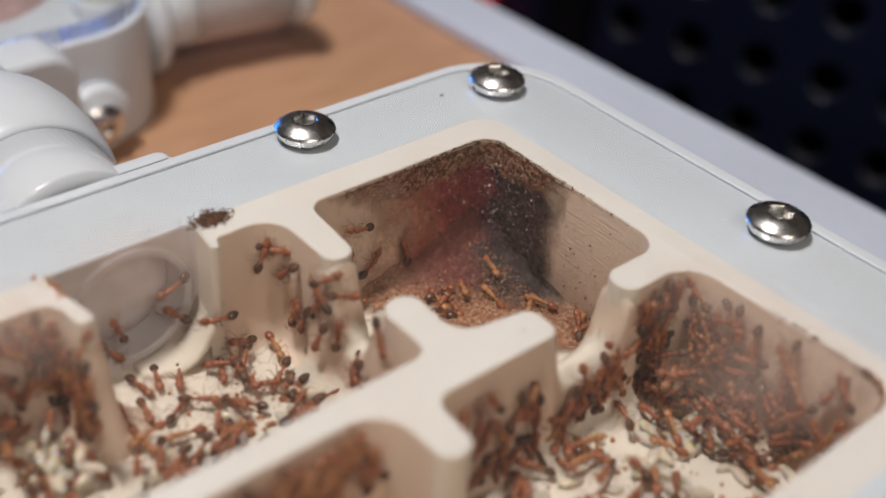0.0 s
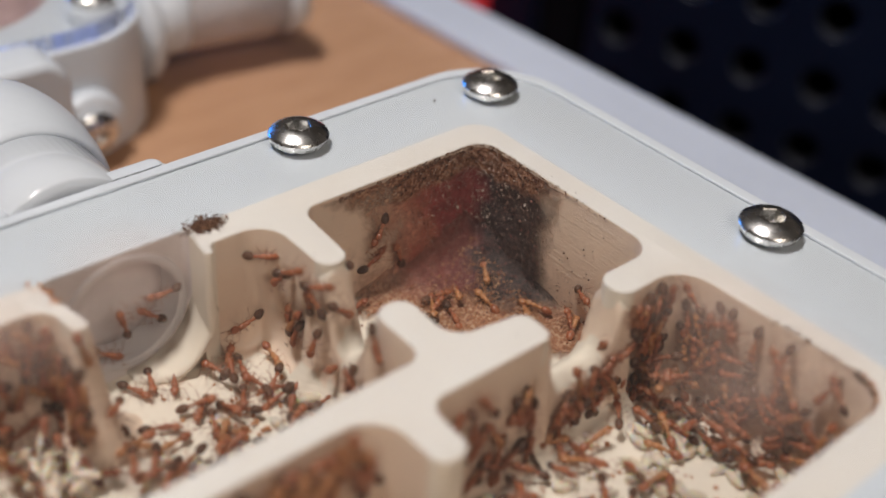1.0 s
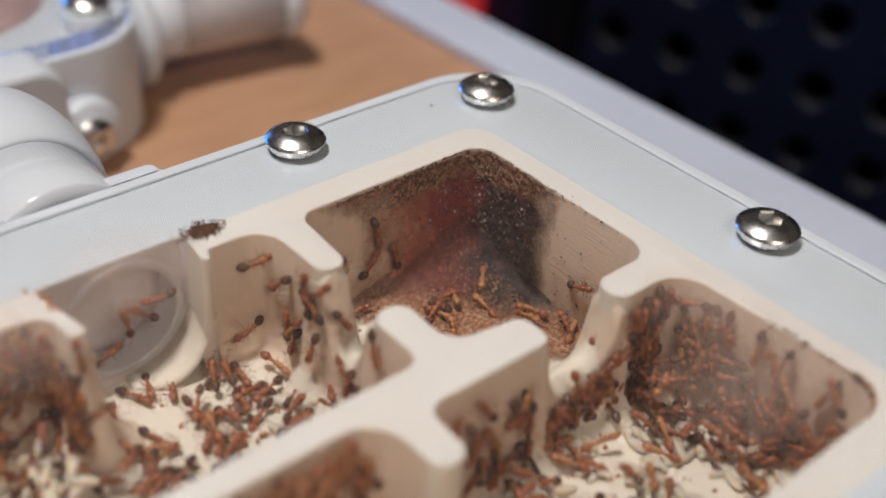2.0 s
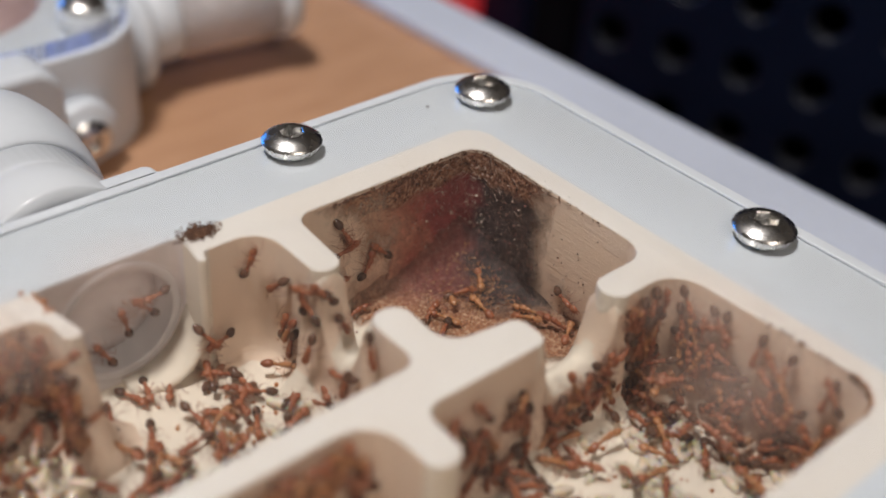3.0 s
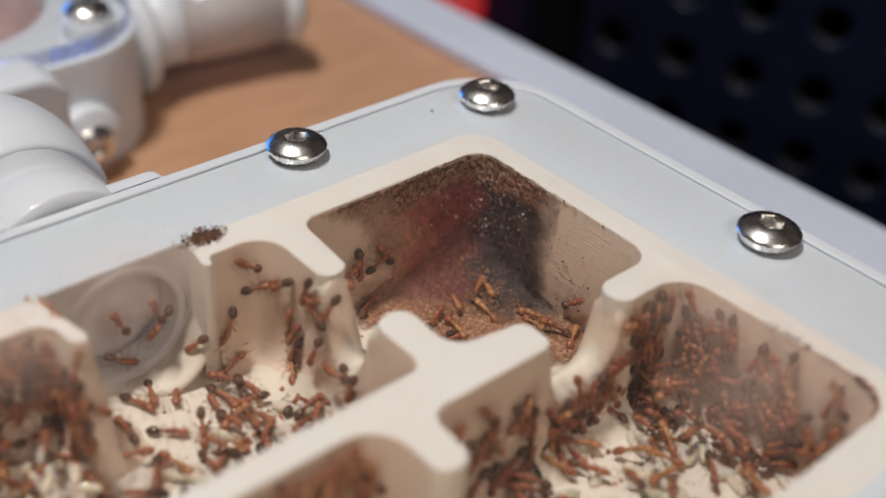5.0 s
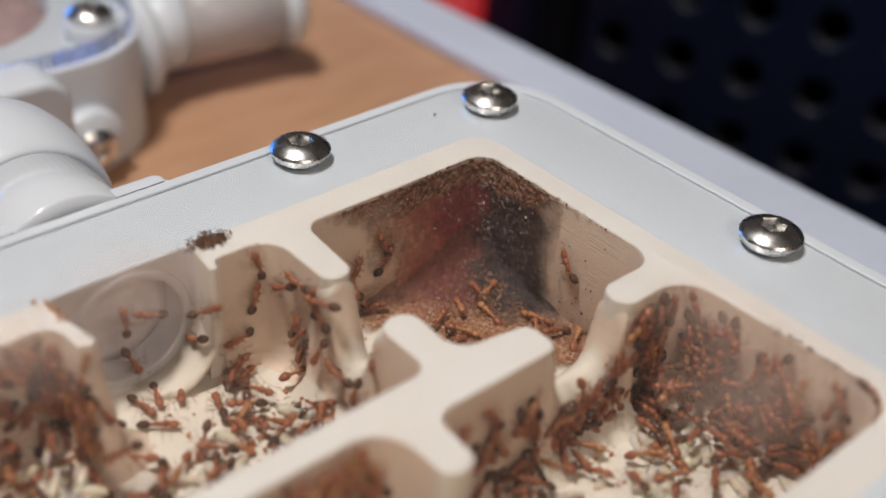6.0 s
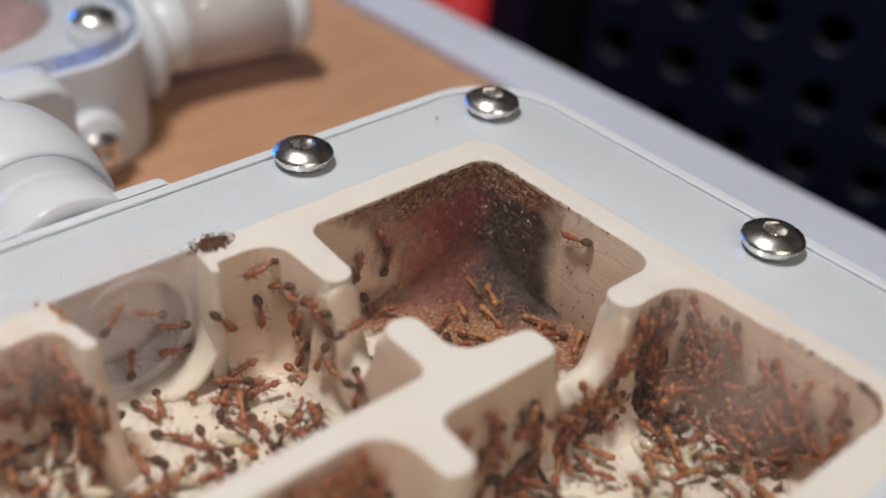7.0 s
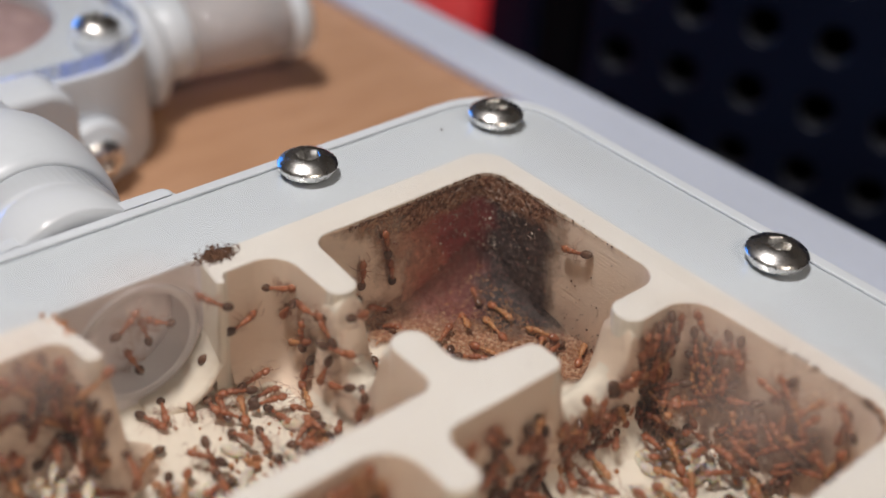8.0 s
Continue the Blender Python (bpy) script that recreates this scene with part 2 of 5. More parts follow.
M = {
    "plaster": plaster_material("plaster", (0.95, 0.96, 0.985)),
    "pale": plaster_material("floor_plaster", (1.0, 0.965, 0.895)),
    # tan for upright walls, darker than their own colour to paint in shade
    "tan_shade": plaster_material("damp_plaster", (1.0, 0.86, 0.75)),
    "white": plain("white_plastic", (0.645, 0.69, 0.74), 0.36, 0.03, 0.05, 0.8, 0.02, 0.02),
    "gloss": plain("glossy_white_plastic", (0.68, 0.72, 0.765), 0.14, 0.02, 0.05, 0.8, 0.01, 0.02),
    "white2": plain("white_tray", (0.58, 0.635, 0.75), 0.5, 0.05, 0.03, 0.5, 0.05, 0.05),
    "steel": plain("stainless_steel", (0.76, 0.75, 0.73), 0.26, 0.06, 0.8, 6.0, 0.08, 0.02, metal=1.0),
    "wood": wood_material(),
    "clear": clear_material("clear_acrylic", (0.985, 0.99, 0.985), 0.006),
    "tube": clear_material("clear_tube", (0.80, 0.74, 0.72), 0.42),
    "panel": plain("dark_navy_paint", (0.0042, 0.0078, 0.023), 0.38, 0.2, 0.02, 0.6, 0.1, 0.1, spec=0.35),
    "panel_edge": plain("worn_panel_edge", (0.019, 0.020, 0.025), 0.4, 0.15, 0.05, 0.8),
    "red": plain("red_plastic", (0.66, 0.02, 0.03), 0.45, 0.1, 0.05, 1.0),
    "wall": plain("room_wall_paint", (0.34, 0.32, 0.30), 0.8, 0.05, 0.004, 0.05),
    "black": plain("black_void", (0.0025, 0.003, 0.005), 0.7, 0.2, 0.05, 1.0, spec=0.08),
    "body": chitin("ant_body", (0.25, 0.072, 0.034), (0.47, 0.165, 0.072), 0.33),
    "gaster": chitin("ant_gaster", (0.035, 0.022, 0.017), (0.19, 0.095, 0.06), 0.16),
    "leg": chitin("ant_leg", (0.34, 0.155, 0.09), (0.48, 0.25, 0.16), 0.4),
    "pink": crumb_material("pink_filling", [(0.3, (0.17, 0.085, 0.09)), (0.7, (0.52, 0.37, 0.36))], 0.45),
    "crumb_dark": crumb_material("dark_crumbs", [(0.1, (0.035, 0.018, 0.012)), (0.6, (0.13, 0.06, 0.035)), (0.95, (0.28, 0.15, 0.08))]),
    "crumb_black": crumb_material("black_crumbs", [(0.1, (0.02, 0.014, 0.012)), (0.9, (0.09, 0.05, 0.035))]),
    "crumb_pale": crumb_material("pale_flecks", [(0.1, (0.38, 0.28, 0.22)), (0.9, (0.74, 0.66, 0.58))]),
    "crumb_rind": crumb_material("brown_rind", [(0.15, (0.06, 0.03, 0.018)), (0.55, (0.22, 0.11, 0.065)), (0.9, (0.44, 0.3, 0.2))]),
    "crumb_wine": crumb_material("wine_litter", [(0.1, (0.09, 0.025, 0.022)), (0.6, (0.26, 0.10, 0.08)), (0.95, (0.46, 0.31, 0.25))]),
    "crumb_tan": crumb_material("tan_litter", [(0.1, (0.15, 0.05, 0.025)), (0.5, (0.38, 0.19, 0.10)), (0.9, (0.60, 0.42, 0.28))]),
    "crumb_orange": crumb_material("orange_scraps", [(0.1, (0.30, 0.11, 0.05)), (0.6, (0.52, 0.23, 0.10)), (0.95, (0.62, 0.38, 0.22))]),
    "edge": edge_material(),
    "milky": milky_material(),
    "inlet": plain("stained_plastic", (0.74, 0.69, 0.69), 0.45, 0.12, 0.2, 1.0),
    "crust": crust_material("waste_crust", 1.05),
    # crust colours scaled down: shade painted in to even the heap with the wall
    "crust_dim": crust_material("damp_waste_soil", 0.58, (0.25, 0.058, 0.05)),
    "brood": brood_material(),
    "fog": fog_material(0.27),
    "callow": chitin("young_ant", (0.44, 0.18, 0.068), (0.58, 0.27, 0.115), 0.33),
}


# ---- builders ----
def thing(name, label, category, group="", kind="", at=(0, 0, 0)):
    ob = tagged(new(name), label, category, group, kind)
    ob.empty_display_size = 0.002
    ob.matrix_basis = pose(*(Vector(at) * MM))
    return ob


def finish(me, material, smooth=True):
    me.materials.append(material)
    if smooth:
        me.polygons.foreach_set("use_smooth", [True] * len(me.polygons))
    return me


def mesh_of(name, bm, material, smooth=True):
    """The bmesh, drawn in millimetres, as a mesh in metres."""
    bmesh.ops.scale(bm, vec=(MM, MM, MM), verts=bm.verts)
    bmesh.ops.recalc_face_normals(bm, faces=bm.faces)
    me = bpy.data.meshes.new(name)
    bm.to_mesh(me)
    bm.free()
    return finish(me, material, smooth)


def part(name, bm, material, parent, label="", smooth=True):
    me = bm if isinstance(bm, bpy.types.Mesh) else mesh_of(name, bm, material, smooth)
    ob = new(name, me)
    ob.parent = parent
    return tagged(ob, label)


def solid(name, bm, material, label, category, group="", kind="", smooth=True):
    return tagged(new(name, mesh_of(name, bm, material, smooth)), label, category, group, kind)


def box(x0, x1, y0, y1, z0, z1, bevel=0.0, seg=2, bm=None):
    bm = bm or bmesh.new()
    r = bmesh.ops.create_cube(bm, size=1)
    for v in r["verts"]:
        v.co = ((x0, x1)[v.co.x > 0], (y0, y1)[v.co.y > 0], (z0, z1)[v.co.z > 0])
    if bevel:
        es = {e for v in r["verts"] for e in v.link_edges}
        bmesh.ops.bevel(bm, geom=list(es), offset=bevel, segments=seg, affect="EDGES")
    return bm


def lathe(profile, seg=32, m=None, bm=None, close=False):
    """Turn a profile of (radius, height) round z, then place it by m."""
    bm = bm or bmesh.new()
    rings = []
    for r, z in profile:
        if r < 1e-6:
            rings.append([bm.verts.new((0, 0, z))])
        else:
            rings.append([bm.verts.new((r * math.cos(2 * math.pi * i / seg), r * math.sin(2 * math.pi * i / seg), z)) for i in range(seg)])
    pairs = list(zip(rings, rings[1:])) + ([(rings[-1], rings[0])] if close else [])
    for a, b in pairs:
        for i in range(seg):
            j = (i + 1) % seg
            if len(a) == 1 and len(b) == 1:
                continue
            if len(a) == 1:
                bm.faces.new((a[0], b[i], b[j]))
            elif len(b) == 1:
                bm.faces.new((a[i], a[j], b[0]))
            else:
                bm.faces.new((a[i], a[j], b[j], b[i]))
    if m is not None:
        vs = [v for r in rings for v in r]
        bmesh.ops.transform(bm, matrix=m, verts=vs)
    return bm


def rounded(points, seg=6):
    """A polygon of (x, y, radius) with its corners rounded."""
    out, n = [], len(points)
    for i, (x, y, r) in enumerate(points):
        p, a, b = Vector((x, y)), Vector(points[i - 1][:2]), Vector(points[(i + 1) % n][:2])
        u, w = (a - p), (b - p)
        lu, lw = u.length, w.length
        u, w = u / lu, w / lw
        half = math.acos(max(-1, min(1, u.dot(w)))) / 2
        if r < 1e-6 or half > 1.55:
            out.append(p)
            continue
        cut = min(r / math.tan(half), lu * 0.48, lw * 0.48)
        r = cut * math.tan(half)
        c = p + (u + w).normalized() * (r / math.sin(half))
        s, e = p + u * cut - c, p + w * cut - c
        turn = math.atan2(s.x * e.y - s.y * e.x, s.dot(e))
        k = max(2, int(seg * abs(turn) / 1.2) + 1)
        for j in range(k + 1):
            g = turn * j / k
            out.append(c + Vector((s.x * math.cos(g) - s.y * math.sin(g), s.x * math.sin(g) + s.y * math.cos(g))))
    return out


def inside(x, y, loop):
    hit = False
    for i in range(len(loop)):
        (x0, y0), (x1, y1) = loop[i - 1], loop[i]
        if (y0 > y) != (y1 > y) and x < x0 + (y - y0) * (x1 - x0) / (y1 - y0):
            hit = not hit
    return hit


def cut(me, cutter):
    """me with the solid bmesh cutter (in mm) taken out of it."""
    a, b = new("a", me), new("b", mesh_of("b", cutter, me.materials[0]))
    bm = bmesh.new()
    bm.from_mesh(me)
    bmesh.ops.remove_doubles(bm, verts=bm.verts, dist=1e-6)
    bm.to_mesh(me)
    bm.free()
    mod = a.modifiers.new("bore", "BOOLEAN")
    mod.object, mod.operation, mod.solver = b, "DIFFERENCE", "EXACT"
    bpy.context.view_layer.update()
    out = bpy.data.meshes.new_from_object(a.evaluated_get(bpy.context.evaluated_depsgraph_get()))
    out.name = me.name
    bpy.data.objects.remove(a)
    bpy.data.objects.remove(b)
    out.set_sharp_from_angle(angle=radians(35))
    return out


def plate(name, loops, z0, z1, bevel, material):
    """A slab between z0 and z1 whose outline and holes are loops of 2D points, its rims rounded by bevel."""
    cu = bpy.data.curves.new(name, "CURVE")
    cu.dimensions, cu.fill_mode = "2D", "BOTH"
    cu.extrude, cu.bevel_depth, cu.bevel_resolution, cu.offset = (z1 - z0) / 2 - bevel, bevel, 2, -bevel
    for loop in loops:
        sp = cu.splines.new("POLY")
        sp.points.add(len(loop) - 1)
        for p, q in zip(sp.points, loop):
            p.co = (q[0], q[1], 0, 1)
        sp.use_cyclic_u = True
    ob = new(name, cu)
    me = bpy.data.meshes.new_from_object(ob.evaluated_get(bpy.context.evaluated_depsgraph_get()))
    bpy.data.objects.remove(ob)
    bpy.data.curves.remove(cu)
    me.transform(Matrix.Scale(MM, 4) @ Matrix.Translation((0, 0, (z0 + z1) / 2)))
    me.name = name
    me.materials.clear()
    finish(me, material)
    me.set_sharp_from_angle(angle=radians(35))
    return me


# ---- room: table, tray edge, perforated panel, shell ----
TABLE, FLOOR, TOP = -26.1, -12.9, -0.3

table = solid("table", box(-420, 300, -420, 46.5, -150, TABLE, 1.0), M["wood"], "brown wood-grain table top under the nest", "table", kind="structure", smooth=False)
rail = plate("rail", [rounded([(-420, 41.0, 0.5), (300, 41.0, 0.5), (300, 55.2, 0.5), (-420, 48.0, 0.5)])], TABLE + 0.01, -24.0, 0.5, M["white2"])
rail = tagged(new("tray_edge", rail), "white painted raised edge strip along the table", "edging", kind="structure")


def perforated_panel():
    """Upright navy steel sheet with rows of round holes, a black sheet behind it painted as a dark hollow."""
    ob = thing("perforated_panel", "dark navy perforated metal panel standing behind the table", "panel")
    w, h, pitch, hole, cols, rows = 330, 190, 14.5, 3.6, 20, 11
    loops = [[(0, 0), (w, 0), (w, h), (0, h)]]
    for j in range(rows):
        for i in range(cols):
            cx, cy = 7.2 + pitch * i, 117.5 + 14.5 * 2 - pitch * j
            loops.append([(cx + hole * math.cos(2 * math.pi * k / 24), cy + hole * math.sin(2 * math.pi * k / 24)) for k in range(24)])
    sheet = plate("sheet", loops, -1.5, 2.2, 0.8, M["panel"])
    # hole walls greyed: the lamplight caught on their lips is painted in
    sheet.materials.append(M["panel_edge"])
    for f in sheet.polygons:
        f.material_index = 1 if abs(f.normal.z) < 0.4 else 0
    part("sheet", sheet, None, ob)
    # black sheet added in place of the shade behind the holes
    part("backing", box(-4, w + 4, -4, h + 4, -26, -22), M["black"], ob, "black sheet standing in for the unlit hollow behind the holes", smooth=False)
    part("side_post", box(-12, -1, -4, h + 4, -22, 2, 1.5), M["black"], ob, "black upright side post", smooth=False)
    part("side_flange", box(-46, -12.2, -4, h + 4, -22, 2, 1.5), M["panel"], ob, smooth=False)
    return ob


panel = perforated_panel()
panel.matrix_basis = pose(-76 * MM, 107 * MM, -150 * MM, 90, 0, 19)
red = thing("red_case", "red plastic case standing behind the table edge", "case")
part("body", box(-90, 0, -5, 40, 0, 122, 3.0, 3), M["red"], red)
part("seam", box(-90.2, 0.2, -5.3, 40, 96, 97.2, 0.3), M["black"], red, "thin dark seam", smooth=False)
red.matrix_basis = pose(-95.3 * MM, 88.5 * MM, -150 * MM, 0, 0, 19)

# room shell
bm = box(-1150, 1150, -1150, 1150, -150.1, 1400)
bmesh.ops.reverse_faces(bm, faces=bm.faces)
shell = tagged(new("room_wall", mesh_of("room_wall", bm, M["wall"], False)), "plain painted walls of the dim room", "wall", kind="structure")

# ---- the nest ----
LID_X, LID_Y, NEST_X, NEST_Y = -4.7, 5.55, 60.0, -95.0
nest = thing("ant_nest", "white nest tray with milled cream plaster chambers under a clear lid", "ant nest")
lid_loop = rounded([(LID_X, LID_Y, 8.5), (LID_X, NEST_Y, 8.5), (NEST_X, NEST_Y, 8.5), (NEST_X, LID_Y, 8.5)], 12)
rim_in = rounded([(LID_X - 0.2, LID_Y + 0.2, 8.7), (LID_X - 0.2, NEST_Y - 0.2, 8.7), (NEST_X + 0.2, NEST_Y - 0.2, 8.7), (NEST_X + 0.2, LID_Y + 0.2, 8.7)], 12)
rim_out = rounded([(-6.0, 7.0, 9.6), (-6.0, NEST_Y - 1.5, 9.6), (NEST_X + 1.5, NEST_Y - 1.5, 9.6), (NEST_X + 1.5, 7.0, 9.6)], 12)
well = rounded([(3.05, -3.9, 3.0), (3.05, -88.6, 3.0), (54.8, -88.6, 3.0), (54.8, -3.9, 3.0)], 10)
# the outline of all the chambers together, and the partition that stands in them
VOID = [(6.4, -6.6, 2.2), (6.4, -27.9, 1.7), (14.3, -28.6, 1.3), (14.3, -31.3, 1.3), (6.2, -31.3, 2.8), (6.2, -37.0, 1.7), (7.45, -37.2, 0.4), (7.2, -38.0, 0.4),
        (3.4, -37.5, 0.5), (3.4, -50.4, 0.6), (10.1, -49.2, 0.7), (9.9, -50.8, 0.7), (6.3, -51.0, 2.2), (6.3, -66.3, 3),
        (13.8, -66.3, 1.4), (13.8, -69.2, 1.4), (6.4, -69.2, 3), (6.4, -84.7, 3), (51.1, -84.7, 3), (51.1, -6.1, 3.4), (31.2, -6.8, 3.2), (31.2, -14.1, 1.5),
        (28.1, -14.1, 1.5), (28.1, -6.8, 2.4)]
ISLE = [(27.1, -84.5, 0.1), (27.1, -31.7, 1.4), (20.7, -31.7, 1.6), (20.7, -28.2, 1.6), (26.8, -28.6, 2.2), (27.8, -21.9, 1.2), (31.3, -21.9, 1.2),
        (31.2, -34.6, 1.6), (36.4, -35.0, 1.3), (36.4, -37.9, 1.3), (29.7, -37.9, 3.4), (29.6, -84.5, 0.1)]
void_loop, isle_loop = rounded(VOID, 8), rounded(ISLE, 8)
bore = lambda x0, x1, r: lathe([(0, 0), (r, 0), (r, x1 - x0), (0, x1 - x0)], 48, pose(x0, -43.5, -6.5, 0, 90, 0))
mouth = rounded([(3.35, -4.2, 2.8), (3.35, -88.3, 2.8), (54.5, -88.3, 2.8), (54.5, -4.2, 2.8)], 10)
tray = cut(plate("tray", [rim_out, mouth], TABLE + 0.02, TOP - 0.03, 0.01, M["white"]), bore(-9, 5, 5.77))
part("tray", tray, None, nest)
part("rim", plate("rim", [rim_out, rim_in], TOP - 0.02, 0.02, 0.12, M["white"]), None, nest)
# the ends of the teeth, coloured paler for the light on them: (x, y, radius)
PALE_ENDS = [(7.3, -37.6, 0.9), (5.2, -37.7, 2.0), (14.0, -30.0, 1.75), (29.6, -13.4, 2.2), (9.8, -50.0, 1.5), (36.0, -36.5, 2.0), (29.5, -22.2, 2.2)]


def tint_walls(me):
    """Gives the milled chamber walls a darker tan, part own colour, part painted shade; the top and the ends of the
    teeth stay pale.
    """
    me.materials.append(M["tan_shade"])
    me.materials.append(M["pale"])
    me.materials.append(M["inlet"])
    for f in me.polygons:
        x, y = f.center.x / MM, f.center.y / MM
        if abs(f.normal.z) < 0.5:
            f.material_index = 1 if all(math.hypot(x - a, y - b) > r for a, b, r in PALE_ENDS) else 2
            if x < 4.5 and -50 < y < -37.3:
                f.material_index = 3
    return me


part("inlet_tube", lathe([(4.9, 0), (5.75, 0), (5.75, 12.4), (5.65, 12.5), (5.0, 12.5), (4.9, 12.4)], 48, pose(-9.0, -43.5, -6.5, 0, 90, 0), close=True), M["milky"], nest, "milky plastic inlet tube")


def scoop():
    """What the niche takes away at the foot of the pillar beside the inlet pocket."""
    bm = bmesh.new()
    edge = [(-37.1, -6.2), (-37.25, -7.6), (-37.75, -9.2), (-38.6, -10.5), (-39.8, -11.6), (-41.4, -12.6), (-41.6, -14.4), (-35.0, -14.4), (-35.0, -6.2)]
    ends = [[bm.verts.new((x, y, z)) for y, z in edge] for x in (6.28, 9.5)]
    for i in range(len(edge)):
        j = (i + 1) % len(edge)
        bm.faces.new((ends[0][i], ends[0][j], ends[1][j], ends[1][i]))
    bm.faces.new(ends[0])
    bm.faces.new(ends[1])
    bmesh.ops.recalc_face_normals(bm, faces=bm.faces)
    return bm


def cradle():
    """The pillar's foot, curving round under the inlet tube."""
    bm, rings = bmesh.new(), []
    for k in range(23):
        g = radians(-2 - 4.2 * k)
        thick = 0.75 + 0.5 * max(0, k - 14) / 8
        row = []
        for r, x in ((5.95, 3.2), (5.95, 6.7), (6.1, 7.1), (6.0 + thick * 0.6, 7.2), (6.0 + thick, 6.9), (6.0 + thick, 3.2)):
            row.append(bm.verts.new((x - 0.02 * max(0, k - 12) ** 2 * (x > 4), -43.5 + r * math.cos(g), -6.5 + r * math.sin(g))))
        rings.append(row)
    for a, b in zip(rings, rings[1:]):
        for i in range(6):
            bm.faces.new((a[i], a[(i + 1) % 6], b[(i + 1) % 6], b[i]))
    bm.faces.new(rings[0])
    bm.faces.new(rings[-1])
    return bm


insert = cut(plate("plaster_insert", [well, void_loop], FLOOR - 1, TOP - 0.04, 0.2, M["plaster"]), bore(0, 3.9, 5.77))
# disc added so that the mouth of the tube looks lighter
part("tube_plug", lathe([(0, 0), (4.85, 0), (4.85, 1.2), (4.0, 1.0), (2.0, 0.7), (0, 0.6)], 40, pose(-0.6, -43.5, -6.5, 0, 90, 0)), M["inlet"], nest, "added grey disc that lightens the inlet tube")
part("pocket_rim", cradle(), M["pale"], nest, "pale plaster rim curving round the inlet tube")
part("plaster_insert", tint_walls(cut(insert, scoop())), None, nest, "cream plaster insert with milled chambers")
part("partition", tint_walls(plate("partition", [isle_loop], FLOOR - 1, TOP - 0.04, 0.25, M["plaster"])), None, nest, "cream plaster partition between chambers")


def cove(loop, inwards, keep=lambda x, y: True):
    """The rounded foot of a milled wall: a strip along the wall's outline that flares out on to the floor."""
    prof = [(0.012, 3.4), (0.05, 2.5), (0.15, 1.7), (0.34, 1.0), (0.62, 0.5), (1.0, 0.18), (1.5, 0.02)]
    pts = []
    for p, q in zip(loop, loop[1:] + loop[:1]):
        n = max(1, int((Vector(q) - Vector(p)).length / 0.8))
        pts += [Vector(p).lerp(Vector(q), k / n) for k in range(n)]
    area2 = sum(a.x * b.y - b.x * a.y for a, b in zip(pts, pts[1:] + pts[:1]))
    side = (1 if area2 > 0 else -1) * (1 if inwards else -1)
    bm, rings = bmesh.new(), []
    for i, p in enumerate(pts):
        d = (pts[(i + 1) % len(pts)] - pts[i - 1]).normalized()
        n = Vector((-d.y, d.x)) * side
        wob = 1 + 0.25 * noise.noise(Vector((p.x * 0.4, p.y * 0.4, 2.2)))
        rings.append([bm.verts.new((p.x + n.x * o * wob, p.y + n.y * o * wob, FLOOR + h)) for o, h in prof])
    for i, p in enumerate(pts):
        if keep(p.x, p.y) and keep(pts[i - 1].x, pts[i - 1].y):
            for a, b, c, d in zip(rings[i - 1], rings[i], rings[i][1:], rings[i - 1][1:]):
                bm.faces.new((a, b, c, d))
    bmesh.ops.delete(bm, geom=[v for v in bm.verts if not v.link_faces], context="VERTS")
    return bm


def saddle(a, b, crest, half, label, material="pale"):
    """A low plaster ridge in plan from a to b; crest gives its top height at 0 to 1 along it."""
    a, b = Vector(a), Vector(b)
    along = (b - a).normalized()
    across = Vector((-along.y, along.x))
    ns, nd, bm, grid = 44, 12, bmesh.new(), []
    for i in range(ns + 1):
        f = i / ns
        p, top = a.lerp(b, f), crest(f)
        row = []
        for j in range(-nd, nd + 1):
            d = (abs(j) / nd) ** 2 * (top - FLOOR)
            o = half * min(1.0, math.sqrt(d / 1.3)) + 0.1 * d + 2.2 * max(0.0, 1 - (top - d - FLOOR) / 2.2) ** 2.5 * min(1, (top - FLOOR) / 3)
            o += 0.12 * noise.noise(Vector((p.x, p.y, d)) * 0.6)
            q = p + across * (o if j > 0 else -o)
            row.append(bm.verts.new((q.x, q.y, top - d)))
        grid.append(row)
    for u, w in zip(grid, grid[1:]):
        for k in range(2 * nd):
            bm.faces.new((u[k], w[k], w[k + 1], u[k + 1]))
    ob = part("saddle", bm, M[material], nest, label)
    # steep sides take the darker tan, so shade is painted beside the crest
    ob.data.materials.append(M["tan_shade"])
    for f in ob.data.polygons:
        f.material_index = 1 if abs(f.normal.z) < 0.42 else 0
    return ob


part("wall_foot", cove([tuple(p) for p in void_loop], True, lambda x, y: not (x < 8 and -51 < y < -36.4) and not (x < 27 and y > -27)), M["tan_shade"], nest, "rounded foot of the milled chamber walls")
part("partition_foot", cove([tuple(p) for p in isle_loop], False), M["tan_shade"], nest, "rounded foot of the partition")
low = "low pale plaster saddle between two chambers"
saddle((12.6, -29.95), (22.2, -29.95), lambda f: max(-7.6, min(-0.6, -7.6 + 7.2 * (abs(f - 0.5) / 0.33) ** 2)), 1.3, low)
saddle((29.65, -12.2), (29.65, -23.6), lambda f: max(-6.6, min(-0.6, -6.6 + 6.0 * (abs(f - 0.5) / 0.36) ** 5)), 1.4, low)
saddle((8.4, -50.05), (12.6, -49.9), lambda f: -0.6 if f < 0.16 else max(FLOOR + 0.02, -0.6 - 12.3 * ((f - 0.16) / 0.84) ** 1.15), 0.85, "sloping tan plaster ridge beside the inlet pocket", "tan_shade")
part("chamber_floor", box(3.2, 54.6, -88, -4.1, FLOOR - 8, FLOOR), M["pale"], nest, smooth=False)
lid = plate("lid", [lid_loop], TOP + 0.02, 0, 0.1, M["clear"])
lid = part("lid", lid, None, nest, "clear acrylic lid")
lid.visible_shadow = False
